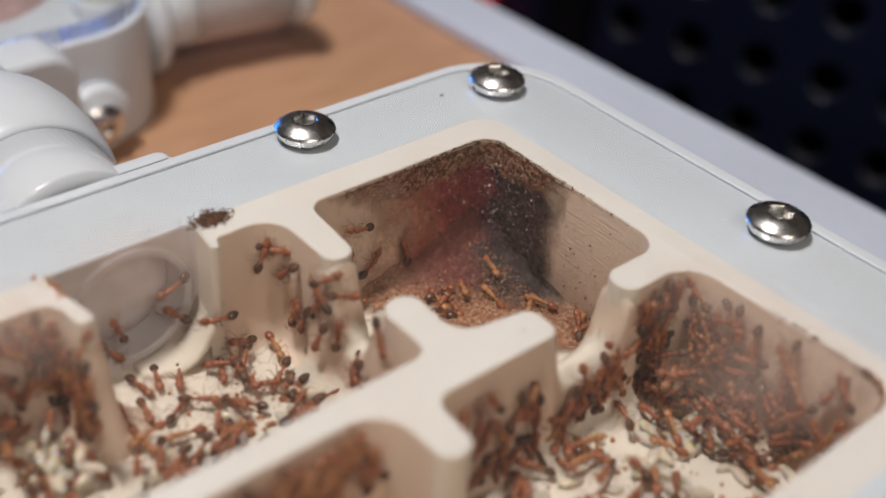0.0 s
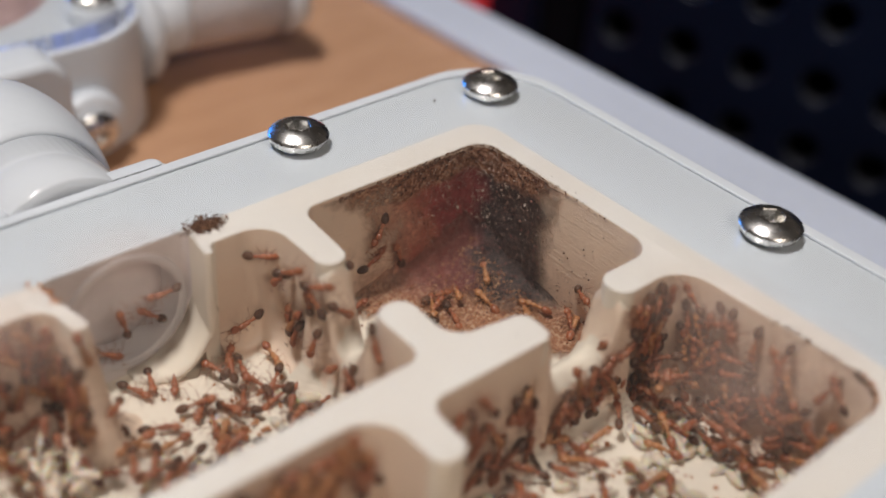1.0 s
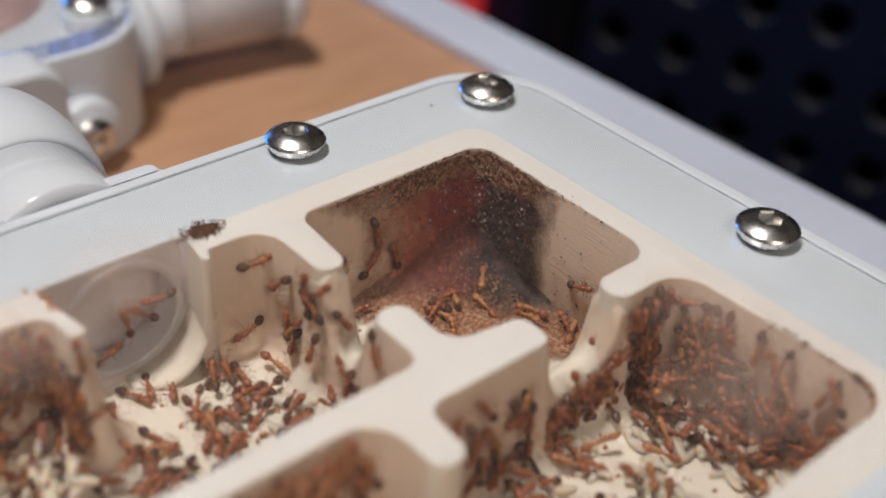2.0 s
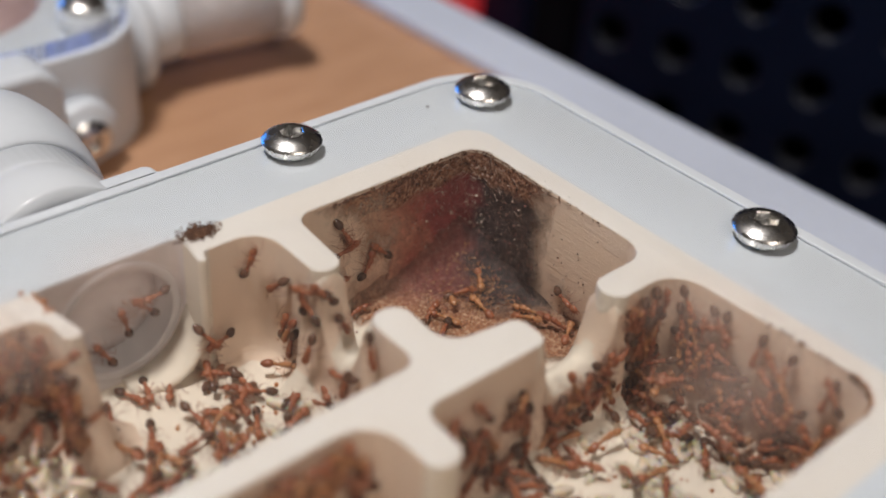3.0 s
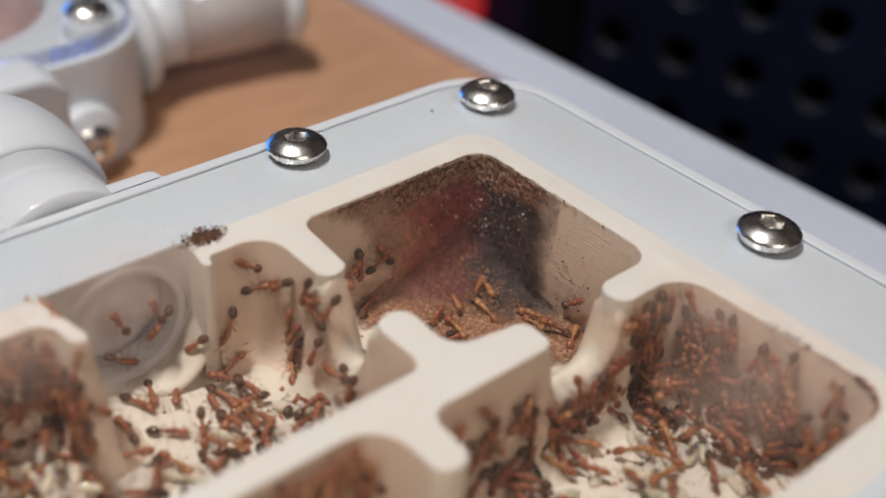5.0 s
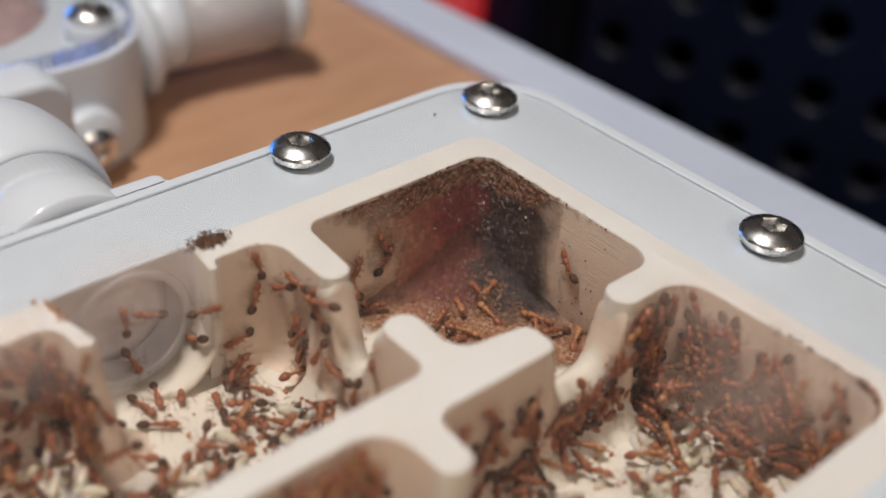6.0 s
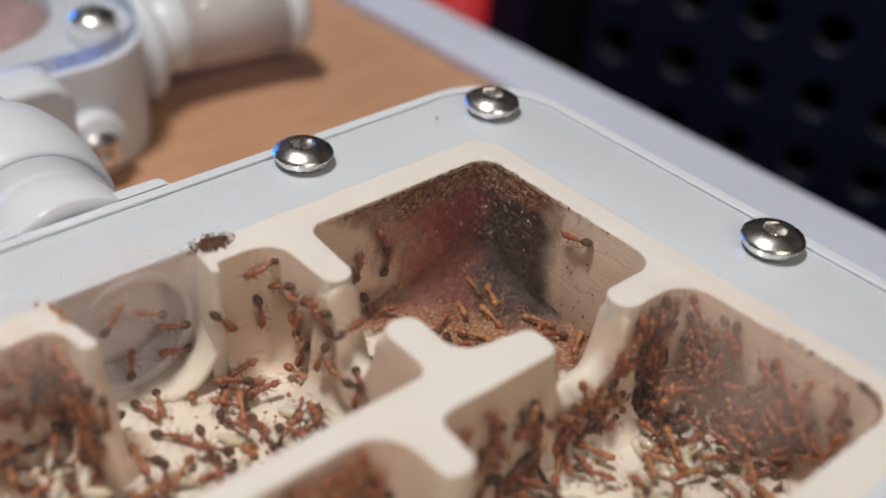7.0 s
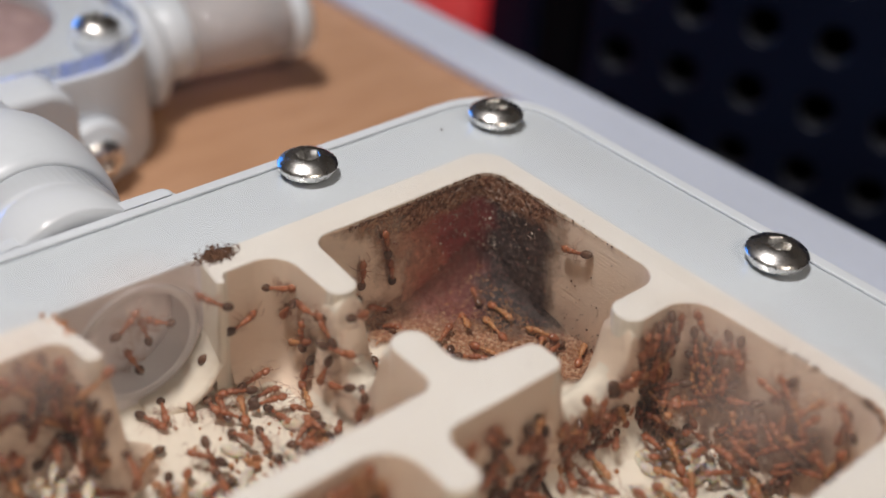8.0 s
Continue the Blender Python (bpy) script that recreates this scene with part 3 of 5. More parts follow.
for x, y, size in ((5.5, -43.5, 9.0), (8.0, -54.0, 7.0), (37.0, -9.0, 7.0), (45, -9, 6.5), (43.5, -15.0, 7.0)):
    bm = bmesh.new()
    bmesh.ops.create_circle(bm, cap_ends=True, segments=32, radius=size)
    fog = part("condensation", bm, M["fog"], lid, "milky film of condensation under the lid")
    fog.location = (x * MM, y * MM, (TOP + 0.15) * MM)
    fog.visible_shadow = False


# ---- screws ----
def screw_meshes():
    prof = [(0, 0.02), (2.42, 0.02), (2.56, 0.08), (2.7, 0.4), (2.8, 0.68), (2.86, 0.82)]
    for k in range(1, 11):
        g = k / 10
        prof.append((2.87 - 1.44 * g ** 1.12, 0.88 + 0.82 * (1 - (1 - g) ** 1.35)))
    prof.append((1.36, 1.72))
    seg = 36
    bm = lathe(prof, seg)
    hexr = lambda g: 1.0 / math.cos((g + math.pi / 6) % (math.pi / 3) - math.pi / 6)
    bm.verts.ensure_lookup_table()
    top = list(bm.verts)[-seg:]
    inner = [bm.verts.new((hexr(2 * math.pi * i / seg) * 1.06 * math.cos(2 * math.pi * i / seg), hexr(2 * math.pi * i / seg) * 1.06 * math.sin(2 * math.pi * i / seg), 1.70)) for i in range(seg)]
    for i in range(seg):
        j = (i + 1) % seg
        bm.faces.new((top[i], top[j], inner[j], inner[i]))
    head = mesh_of("head", bm, M["steel"])
    head.set_sharp_from_angle(angle=radians(38))
    bm = bmesh.new()
    rows = []
    for f, z in ((1.06, 1.69), (1.0, 1.6), (1.0, 0.45), (0.4, 0.2)):
        rows.append([bm.verts.new((f * hexr(2 * math.pi * i / seg) * math.cos(2 * math.pi * i / seg), f * hexr(2 * math.pi * i / seg) * math.sin(2 * math.pi * i / seg), z)) for i in range(seg)])
    for a, b in zip(rows, rows[1:]):
        for i in range(seg):
            bm.faces.new((a[i], a[(i + 1) % seg], b[(i + 1) % seg], b[i]))
    bm.faces.new(rows[-1])
    socket = mesh_of("hex_socket", bm, M["steel"])
    socket.set_sharp_from_angle(angle=radians(25))
    return head, socket


HEAD, SOCKET = screw_meshes()


def screw(m, label):
    ob = thing("screw", label, "screw", group="lid screws")
    part("head", HEAD, None, ob)
    part("hex_socket", SOCKET, None, ob)
    ob.matrix_basis = m
    return ob


on_lid = "polished stainless button-head screw seated on the clear lid"
for x, y, turn in ((-2.6, -21.9, 10), (0, 0, 35), (32.8, 3.1, 22)):
    screw(pose(x * MM, y * MM, 0.1 * MM, 0, 0, turn), on_lid)


# ---- the small feeding box beyond the nest ----
def along_x(x, y, z):
    return pose(x, y, z, 0, 90, 0)


def feeding_box():
    ob = thing("feeding_box", "small white round-cornered box with a thick clear lid", "ant box")
    z1 = -10.2
    loop = lambda d, r: rounded([(-50 + d, -8.2 + d, r), (-50 + d, -75, r), (-104, -75, r), (-104, -8.2 + d, r)], 12)
    body = plate("body", [loop(0, 12), [(-75 + 15.5 * math.cos(k / 24 * math.pi), -30.5 + 15.5 * math.sin(k / 24 * math.pi)) for k in range(48)]], TABLE + 0.02, z1, 0.5, M["white"])
    part("body", body, None, ob)
    cover = part("lid", plate("lid", [loop(-0.6, 12)], z1 + 0.02, z1 + 2.3, 0.15, M["clear"]), None, ob, "thick clear acrylic lid")
    cover.visible_shadow = False
    part("lid_edge", plate("lid_edge", [loop(-0.63, 12), loop(-0.45, 12)], z1 + 0.1, z1 + 2.2, 0.02, M["edge"]), None, cover, "sawn acrylic edge, tinted blue for the screen's glow").visible_shadow = False
    part("filling", lathe([(0, 0.6), (6, 0.9), (11, 0.3), (15.4, -0.5), (15.4, -6), (0, -6)], 40, pose(-75, -30.5, -12.2)), M["pink"], ob, "pinkish-brown granular filling")
    # added under the lid so that the screw's shadow falls close by
    part("screw_post", lathe([(0, 0), (3.3, 0), (3.3, 4.0), (3.1, 4.2), (0, 4.2)], 32, pose(-56.6, -16.1, -12.1)), M["white"], ob)
    part("screw_boss", lathe([(0, 0), (4.6, 0), (4.6, 2.2), (4.2, 2.7), (0, 2.7)], 32, along_x(-50.4, -21.3, -20.6)), M["white"], ob)
    block = plate("tube_socket", [rounded([(-25.0, -28.6, 0.2), (-25.0, -8.3, 3.6), (-62.0, -8.3, 3.6), (-62.0, -28.6, 0.2)], 8)], 0, 7.6, 0.9, M["white"])
    block.transform(Matrix(((0, 0, 1, -52.0 * MM), (1, 0, 0, 0), (0, 1, 0, 0), (0, 0, 0, 1))))
    part("tube_socket", block, None, ob, "white socket block that holds the pipe coupling")
    return ob


feeding_box()
boxlid = "polished stainless button-head screw on the feeding box"
screw(pose(-56.6 * MM, -16.1 * MM, -7.75 * MM, 0, 0, 15), boxlid)
screw(pose(-47.7 * MM, -21.5 * MM, -20.8 * MM, 0, 90, 0), boxlid)


def link_tube():
    ob = thing("tube_connector", "white plastic pipe coupling between the nest and the feeding box", "connector")
    part("flange", plate("flange", [rounded([(-8.3, -33.6, 1.6), (-6.02, -33.6, 0.1), (-6.02, -53.4, 0.1), (-8.3, -53.4, 1.6)])], -19.0, -0.3, 0.5, M["white"]), None, ob)
    part("hub", lathe([(6.2, 0), (7.75, 0), (7.75, 10.6), (7.6, 10.9), (6.2, 10.9)], 64, along_x(-17.2, -43.5, -6.4)), M["gloss"], ob, "glossy white pipe end")
    prof = [(6.2, 0), (7.4, 0), (7.5, 12.0), (7.8, 14.5), (8.7, 16.2), (9.3, 18.0), (9.6, 20.5), (9.6, 23.2), (9.3, 25.6), (8.95, 27.2), (8.6, 28.0), (8.25, 28.2), (7.9, 28.0), (7.85, 26.0)]
    part("collar", lathe(prof, 64, along_x(-43.0, -43.5, -6.9)), M["white"], ob)
    return ob


link_tube()


def stub_tube():
    ob = thing("tube_stub", "open clear tube stub in a white collar on the feeding box", "tube")
    m, n = pose(-66.5, -8.4, -17.4, -90, 0, 0), pose(-66.5, -8.4, -16.0, -90, 0, -9)
    part("flange", lathe([(5, 0), (6.4, 0), (6.4, 1.3), (8.0, 1.5), (8.4, 2.0), (8.4, 3.2), (7.9, 3.8), (5, 3.8)], 40, m), M["white"], ob)
    part("collar", lathe([(5, 3.0), (6.2, 3.0), (6.2, 8.6), (5.9, 9.2), (5, 9.2)], 40, n), M["white"], ob)
    tube = part("tube", lathe([(4.8, 6), (5.5, 6), (5.5, 25), (4.8, 25)], 40, n, close=True), M["tube"], ob, "clear plastic tube")
    part("end_lip", lathe([(4.8, 25), (5.9, 25), (6.1, 26.5), (5.6, 28), (4.8, 28)], 40, n, close=True), M["white"], tube, "white end lip")
    return ob


stub_tube()


# ---- debris of the colony ----
def grains(name, spots, material, label, category="debris"):
    """Loose crumbs: spots are (x, y, z, size) in mm; all in one mesh."""
    unit = bmesh.new()
    bmesh.ops.create_icosphere(unit, subdivisions=1, radius=1)
    base, faces = [v.co.copy() for v in unit.verts], [[v.index for v in f.verts] for f in unit.faces]
    unit.free()
    r = random.Random(len(spots))
    vs, fs = [], []
    for x, y, z, d in spots:
        k = len(vs)
        turn = Euler((r.uniform(0, 6), r.uniform(0, 6), r.uniform(0, 6))).to_matrix()
        sx, sy, sz = d * r.uniform(0.5, 1.3), d * r.uniform(0.5, 1.0), d * r.uniform(0.4, 0.8)
        for c in base:
            p = turn @ Vector((c.x * sx, c.y * sy, c.z * sz)) * (1 + r.uniform(-0.25, 0.25))
            vs.append(((x + p.x) * MM, (y + p.y) * MM, (z + p.z) * MM))
        fs += [[k + i for i in f] for f in faces]
    me = bpy.data.meshes.new(name)
    me.from_pydata(vs, [], fs)
    return tagged(new(name, finish(me, material, False)), label, category, kind="stuff")


def corner_path(s):
    """The place and inward normal at s mm along the walls of the far corner chamber; 0 is the corner itself."""
    r, q = 2.2, 2.2 * math.pi / 4
    if s < -q:
        return Vector((6.4, -6.6 - r + s + q, 0)), Vector((1, 0, 0))
    if s > q:
        return Vector((6.4 + r + s - q, -6.65, 0)), Vector((0, -1, 0))
    g = math.radians(135) - s / r
    c = Vector((6.4 + r, -6.6 - r, 0))
    d = Vector((math.cos(g), math.sin(g), 0))
    return c + d * r, -d


def crust_depth(s, h):
    """Thickness of the dirt on those walls at s along and h below the top (0 to 1)."""
    n = noise.fractal(Vector((s * 0.35, h * 4.0, 3.1)), 1.0, 2.0, 5)
    fine = noise.fractal(Vector((s * 1.6, h * 17.0, 8.1)), 1.0, 2.0, 4)
    return max(0.02, min(1.0, 2.0 * crust_cover(s, h)) * (0.3 + 0.2 * n) + 0.1 * fine)


def crust_cover(s, h):
    """How far the dirt hides the wall: from 0, bare, to 1."""
    n = noise.fractal(Vector((s * 0.3, h * 2.5, 5.1)), 1.0, 2.0, 4)
    left, right = 12.8 + 4.5 * max(0, 0.2 - h) / 0.2 + 2.0 * max(0, h - 0.7), 9.2 + 2.0 * max(0, 0.12 - h) / 0.12 + 2.5 * max(0, h - 0.75)
    d = ((left + s) * 0.42 if s < 0 else right - s) + 1.6 * n
    return max(0.0, min(1.0, 0.35 + 0.2 * d))


def wall_crust():
    bm = bmesh.new()
    tag = bm.verts.layers.float.new("cover")
    ns, nh, s0, s1 = 130, 80, -19.0, 18.0
    grid = []
    for i in range(ns + 1):
        s = s0 + (s1 - s0) * i / ns
        p, n = corner_path(s)
        grid.append([])
        for j in range(nh + 1):
            v = bm.verts.new((p + n * crust_depth(s, j / nh)) + Vector((0, 0, TOP - 0.25 + (FLOOR - TOP) * j / nh)))
            v[tag] = crust_cover(s, j / nh)
            grid[-1].append(v)
    for i in range(ns):
        for j in range(nh):
            bm.faces.new((grid[i][j], grid[i + 1][j], grid[i + 1][j + 1], grid[i][j + 1]))
    return solid("waste_crust", bm, M["crust"], "wine-red and blackish waste crust on the chamber corner walls", "debris", kind="stuff")


wall_crust()


def heap_height(x, y):
    n = noise.fractal(Vector((x * 0.5, y * 0.5, 1.7)), 1.0, 2.0, 5)
    near = min(x - 6.3, -6.6 - y)
    lump = noise.fractal(Vector((x * 0.9, y * 0.9, 4.7)), 1.0, 2.0, 4)
    cove_to = lambda d, r: r - math.sqrt(max(0.0, r * r - (r - max(0.0, d)) ** 2)) if d < r else 0.0
    dx, dy = x - 6.5, -6.75 - y
    bank = max(cove_to(dx, 0.1 + 6.4 * math.exp(-(dy / 9) ** 2)), cove_to(dy, 0.1 + 5.6 * math.exp(-(dx / 7) ** 2)))
    return max(0.08, 0.25 + 0.3 * n + bank + 0.35 * lump * math.exp(-max(0, near) / 4))


def heap_cover(x, y):
    n = noise.fractal(Vector((x * 0.25, y * 0.25, 6.7)), 1.0, 2.0, 4)
    d = 14.0 + 4.5 * n - math.hypot((x - 7.0) * 0.78, (y + 8.0) * 0.92)
    return max(0.0, min(1.0, 0.3 + 0.16 * d))


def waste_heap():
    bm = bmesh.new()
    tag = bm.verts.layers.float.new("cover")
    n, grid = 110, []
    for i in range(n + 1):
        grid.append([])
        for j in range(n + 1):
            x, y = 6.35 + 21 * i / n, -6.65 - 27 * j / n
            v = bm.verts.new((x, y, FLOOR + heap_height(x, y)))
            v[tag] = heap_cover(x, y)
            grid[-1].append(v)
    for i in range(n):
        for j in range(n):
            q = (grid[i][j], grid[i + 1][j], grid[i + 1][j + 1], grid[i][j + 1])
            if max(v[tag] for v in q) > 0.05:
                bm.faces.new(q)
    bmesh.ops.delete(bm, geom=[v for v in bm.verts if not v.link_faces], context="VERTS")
    return solid("waste_heap", bm, M["crust_dim"], "low reddish-brown waste litter on the corner chamber floor", "debris", kind="stuff")


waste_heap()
dice = random.Random(3)
spots = []
for _ in range(260):  # crumbs stuck to the crust, thicker under the lid
    s, h = dice.gauss(0, 5.5), abs(dice.gauss(0, 0.1)) if dice.random() < 0.7 else dice.uniform(0, 1)
    if abs(s) < 16 and h < 1 and crust_cover(s, h) > 0.45:
        p, n = corner_path(s)
        p = p + n * (crust_depth(s, h) + 0.03)
        spots.append((p.x, p.y, TOP - 0.3 + (FLOOR - TOP) * h, abs(dice.gauss(0.05, 0.035)) + 0.02))
for _ in range(420):  # ragged dirt on the chamber's upper edge
    s = dice.gauss(1.5, 5.5)
    if -10 < s < 13:
        p, n = corner_path(s)
        p = p - n * (dice.gauss(0, 0.1) - 0.1)
        spots.append((p.x, p.y, TOP - 0.05 - abs(dice.gauss(0, 0.12)), abs(dice.gauss(0.035, 0.035)) + 0.02))
grains("waste_crumbs", spots, M["crumb_rind"], "dark brown crumbs on the waste crust")
spots = []
for _ in range(950):  # fine litter all over the crust
    s, h = dice.uniform(-12, 9), dice.uniform(0.02, 1)
    if crust_cover(s, h) > 0.4:
        p, n = corner_path(s)
        p = p + n * (crust_depth(s, h) + 0.02)
        spots.append((p.x, p.y, TOP - 0.3 + (FLOOR - TOP) * h, abs(dice.gauss(0.04, 0.035)) + 0.02))
grains("fine_litter", spots, M["crumb_wine"], "fine reddish-brown litter on the waste crust")
spots = []
for _ in range(460):  # pale flecks and threads
    s, h = dice.gauss(0, 4.5), dice.uniform(0.05, 1)
    if crust_cover(s, h) > 0.45:
        p, n = corner_path(s)
        p = p + n * (crust_depth(s, h) + 0.06)
        spots.append((p.x, p.y, TOP - 0.3 + (FLOOR - TOP) * h, abs(dice.gauss(0.0, 0.035)) + 0.02))
grains("pale_flecks", spots, M["crumb_pale"], "pale flecks of shed skin on the waste crust")


def threads(count):
    """Fine pale fibres lying on the crust, as one mesh."""
    vs, fs = [], []
    for _ in range(count):
        s, h = dice.gauss(0.5, 3.5), abs(dice.gauss(0.2, 0.2))
        g, bend, ln = dice.uniform(0, 6.28), dice.uniform(-1.5, 1.5), dice.uniform(0.1, 0.28)
        k = len(vs)
        for j in range(6):
            p, n = corner_path(s)
            q = p + n * (crust_depth(s, min(1, h)) + 0.08) + Vector((0, 0, TOP - 0.3 + (FLOOR - TOP) * min(1, h)))
            for a, b in ((0.022, 0), (-0.011, 0.019), (-0.011, -0.019)):
                vs.append(tuple((q + n * a + Vector((0, 0, b))) * MM))
            s, h, g = s + ln * math.cos(g), h + ln * math.sin(g) / 12.6, g + bend / 4
        for j in range(5):
            for m in range(3):
                fs.append((k + j * 3 + m, k + j * 3 + (m + 1) % 3, k + j * 3 + 3 + (m + 1) % 3, k + j * 3 + 3 + m))
    me = bpy.data.meshes.new("pale_threads")
    me.from_pydata(vs, [], fs)
    return tagged(new("pale_threads", finish(me, M["crumb_pale"])), "fine pale fibres caught on the waste crust", "debris", kind="stuff")


threads(70)
spots = []
for _ in range(330):  # shed skin and droplets stuck under the lid over the corner chamber
    x, y = 6.8 + abs(dice.gauss(3.5, 4.5)), -7.2 - abs(dice.gauss(4.0, 5.0))
    if inside(x, y, void_loop) and x - y < 40:
        spots.append((x, y, TOP - 0.06 - abs(dice.gauss(0, 0.5)), abs(dice.gauss(0, 0.022)) + 0.012))
for _ in range(26):
    s, h = dice.gauss(-2, 3.0), dice.uniform(0.15, 0.8)
    p, n = corner_path(s)
    p = p + n * (crust_depth(s, h) + 0.1)
    if crust_cover(s, h) > 0.6:
        spots.append((p.x, p.y, TOP - 0.3 + (FLOOR - TOP) * h, dice.uniform(0.1, 0.24)))
grains("lid_flecks", spots, M["crumb_pale"], "tiny pale flecks stuck under the lid over the waste")
spots = []
for _ in range(900):  # litter over the corner chamber's floor
    x, y = 8 + abs(dice.gauss(0, 8.5)), -8 - abs(dice.gauss(0, 8))
    if x < 28 and y > -28:
        spots.append((x, y, FLOOR + heap_height(x, y) * (heap_cover(x, y) > 0.3) + 0.03, abs(dice.gauss(0.07, 0.06)) + 0.03))
grains("floor_litter", spots, M["crumb_tan"], "tan and brown litter over the corner chamber floor")
spots = []
for _ in range(900):  # finer and darker near the corner
    x, y = 6.8 + abs(dice.gauss(0, 5)), -7 - abs(dice.gauss(0, 5))
    spots.append((x, y, FLOOR + heap_height(x, y) + 0.02, abs(dice.gauss(0.03, 0.05)) + 0.02))
grains("corner_litter", spots, M["crumb_wine"], "fine wine-red litter in the corner of the chamber floor")
spots = []
for _ in range(220):  # specks low on the clean side wall
    x, h = dice.uniform(15, 27), 1 - abs(dice.gauss(0, 0.3))
    if 0 < h < 1 and dice.random() < 1.3 - (x - 15) / 14:
        spots.append((x, -6.9, TOP + (FLOOR - TOP) * h, abs(dice.gauss(0.05, 0.03)) + 0.02))
for _ in range(110):  # dark rim line under the lid along the outer walls
    x = dice.choice((dice.uniform(7, 27), dice.uniform(39, 50)))
    spots.append((x, -6.75 - abs(dice.gauss(0, 0.12)), TOP - 0.1 - abs(dice.gauss(0, 0.15)), abs(dice.gauss(0.05, 0.035)) + 0.015))
for _ in range(60):
    g = dice.uniform(0, 1.57)
    spots.append((47.7 + 3.3 * math.cos(g), -9.5 + 3.3 * math.sin(g), TOP - 0.25 - abs(dice.gauss(0, 0.2)), abs(dice.gauss(0.12, 0.05)) + 0.03))
for _ in range(120):
    spots.append((6.6 + abs(dice.gauss(0, 0.1)), dice.uniform(-24, -8), TOP - 0.2 - abs(dice.gauss(0, 0.3)), abs(dice.gauss(0.1, 0.05)) + 0.03))
for _ in range(80):  # grime on the rim of the ants' chamber
    spots.append((dice.uniform(39.5, 48.5), -6.3 + dice.gauss(0, 0.07), TOP - 0.02, abs(dice.gauss(0.05, 0.05)) + 0.03))
grains("rim_grime", [(47.6 + 3.45 * math.cos(g), -9.6 + 3.45 * math.sin(g) + dice.gauss(0, 0.06), TOP - 0.03, abs(dice.gauss(0.1, 0.05)) + 0.03) for g in (dice.uniform(-0.1, 1.5) for _ in range(90))], M["crumb_tan"], "yellowish grime along the chamber rim")
grains("wall_specks", spots, M["crumb_dark"], "dark dirt specks along the chamber walls")
grains("dirt_clump", [(dice.gauss(3.8, 0.5), dice.gauss(-35.9, 0.75), TOP - 0.05 + abs(dice.gauss(0, 0.06)), abs(dice.gauss(0.07, 0.04)) + 0.03) for _ in range(900)], M["crumb_dark"], "blackish clump of dirt grains under the lid")
grains("crumb_trail", [(3.2 + 0.42 * k + dice.gauss(0, 0.12), -50.6 + 0.05 * k + dice.gauss(0, 0.25), TOP + 0.05, abs(dice.gauss(0.22, 0.06))) for k in range(8) for _ in range(2)], M["crumb_orange"], "short trail of reddish crumbs on the plaster")
spots = []
for _ in range(90):
    x, y = dice.uniform(8, 26), dice.uniform(-64, -33)
    spots.append((x, y, FLOOR + 0.08, abs(dice.gauss(0.16, 0.1)) + 0.05))
for _ in range(110):
    spots.append((dice.uniform(32, 50), dice.uniform(-36, -8), FLOOR + 0.08, abs(dice.gauss(0.16, 0.1)) + 0.05))
for _ in range(40):  # heap of food scraps by the arch
    spots.append((dice.gauss(15.5, 2.2), dice.gauss(-39.5, 1.5), FLOOR + abs(dice.gauss(0.1, 0.3)), abs(dice.gauss(0.2, 0.1)) + 0.06))
grains("food_scraps", spots, M["crumb_orange"], "orange-brown food scraps strewn over the floor")
grains("lid_dust", [(dice.uniform(-4.5, 50), dice.uniform(-60, 5), 0.03, abs(dice.gauss(0.03, 0.02)) + 0.02) for _ in range(160)] + [(-1.5, -6.1, 0.05, 0.26)], M["crumb_black"], "fine dark dust specks on the lid", "dust")


# ---- ants ----
def ball(c, r, u=14, v=9, bm=None, taper=0.0):
    """An ellipsoid; taper narrows it towards -x."""
    bm = bm or bmesh.new()
    res = bmesh.ops.create_uvsphere(bm, u_segments=u, v_segments=v, radius=1)
    for q in res["verts"]:
        x, y, z = q.co.z, q.co.x, q.co.y
        k = 1 + taper * x
        q.co = (c[0] + x * r[0], c[1] + y * r[1] * k, c[2] + z * r[2] * k)
    return bm


def rod(points, radii, sides=6, bm=None):
    """A round limb through points."""
    bm = bm or bmesh.new()
    pts = [Vector(p) for p in points]
    rings = []
    for i, p in enumerate(pts):
        d = (pts[min(i + 1, len(pts) - 1)] - pts[max(i - 1, 0)]).normalized()
        a = d.orthogonal().normalized()
        b = d.cross(a)
        rings.append([bm.verts.new(p + radii[i] * (a * math.cos(2 * math.pi * k / sides) + b * math.sin(2 * math.pi * k / sides))) for k in range(sides)])
    for r0, r1 in zip(rings, rings[1:]):
        # match the nearest start so that the limb does not twist
        s = min(range(sides), key=lambda k: (r1[k].co - r0[0].co).length)
        for k in range(sides):
            bm.faces.new((r0[k], r0[(k + 1) % sides], r1[(k + 1 + s) % sides], r1[(k + s) % sides]))
    bm.faces.new(rings[0])
    bm.faces.new(rings[-1])
    return bm


HIPS = [(0.78, 0.24), (0.42, 0.26), (0.08, 0.24)]


SIZE = 0.86


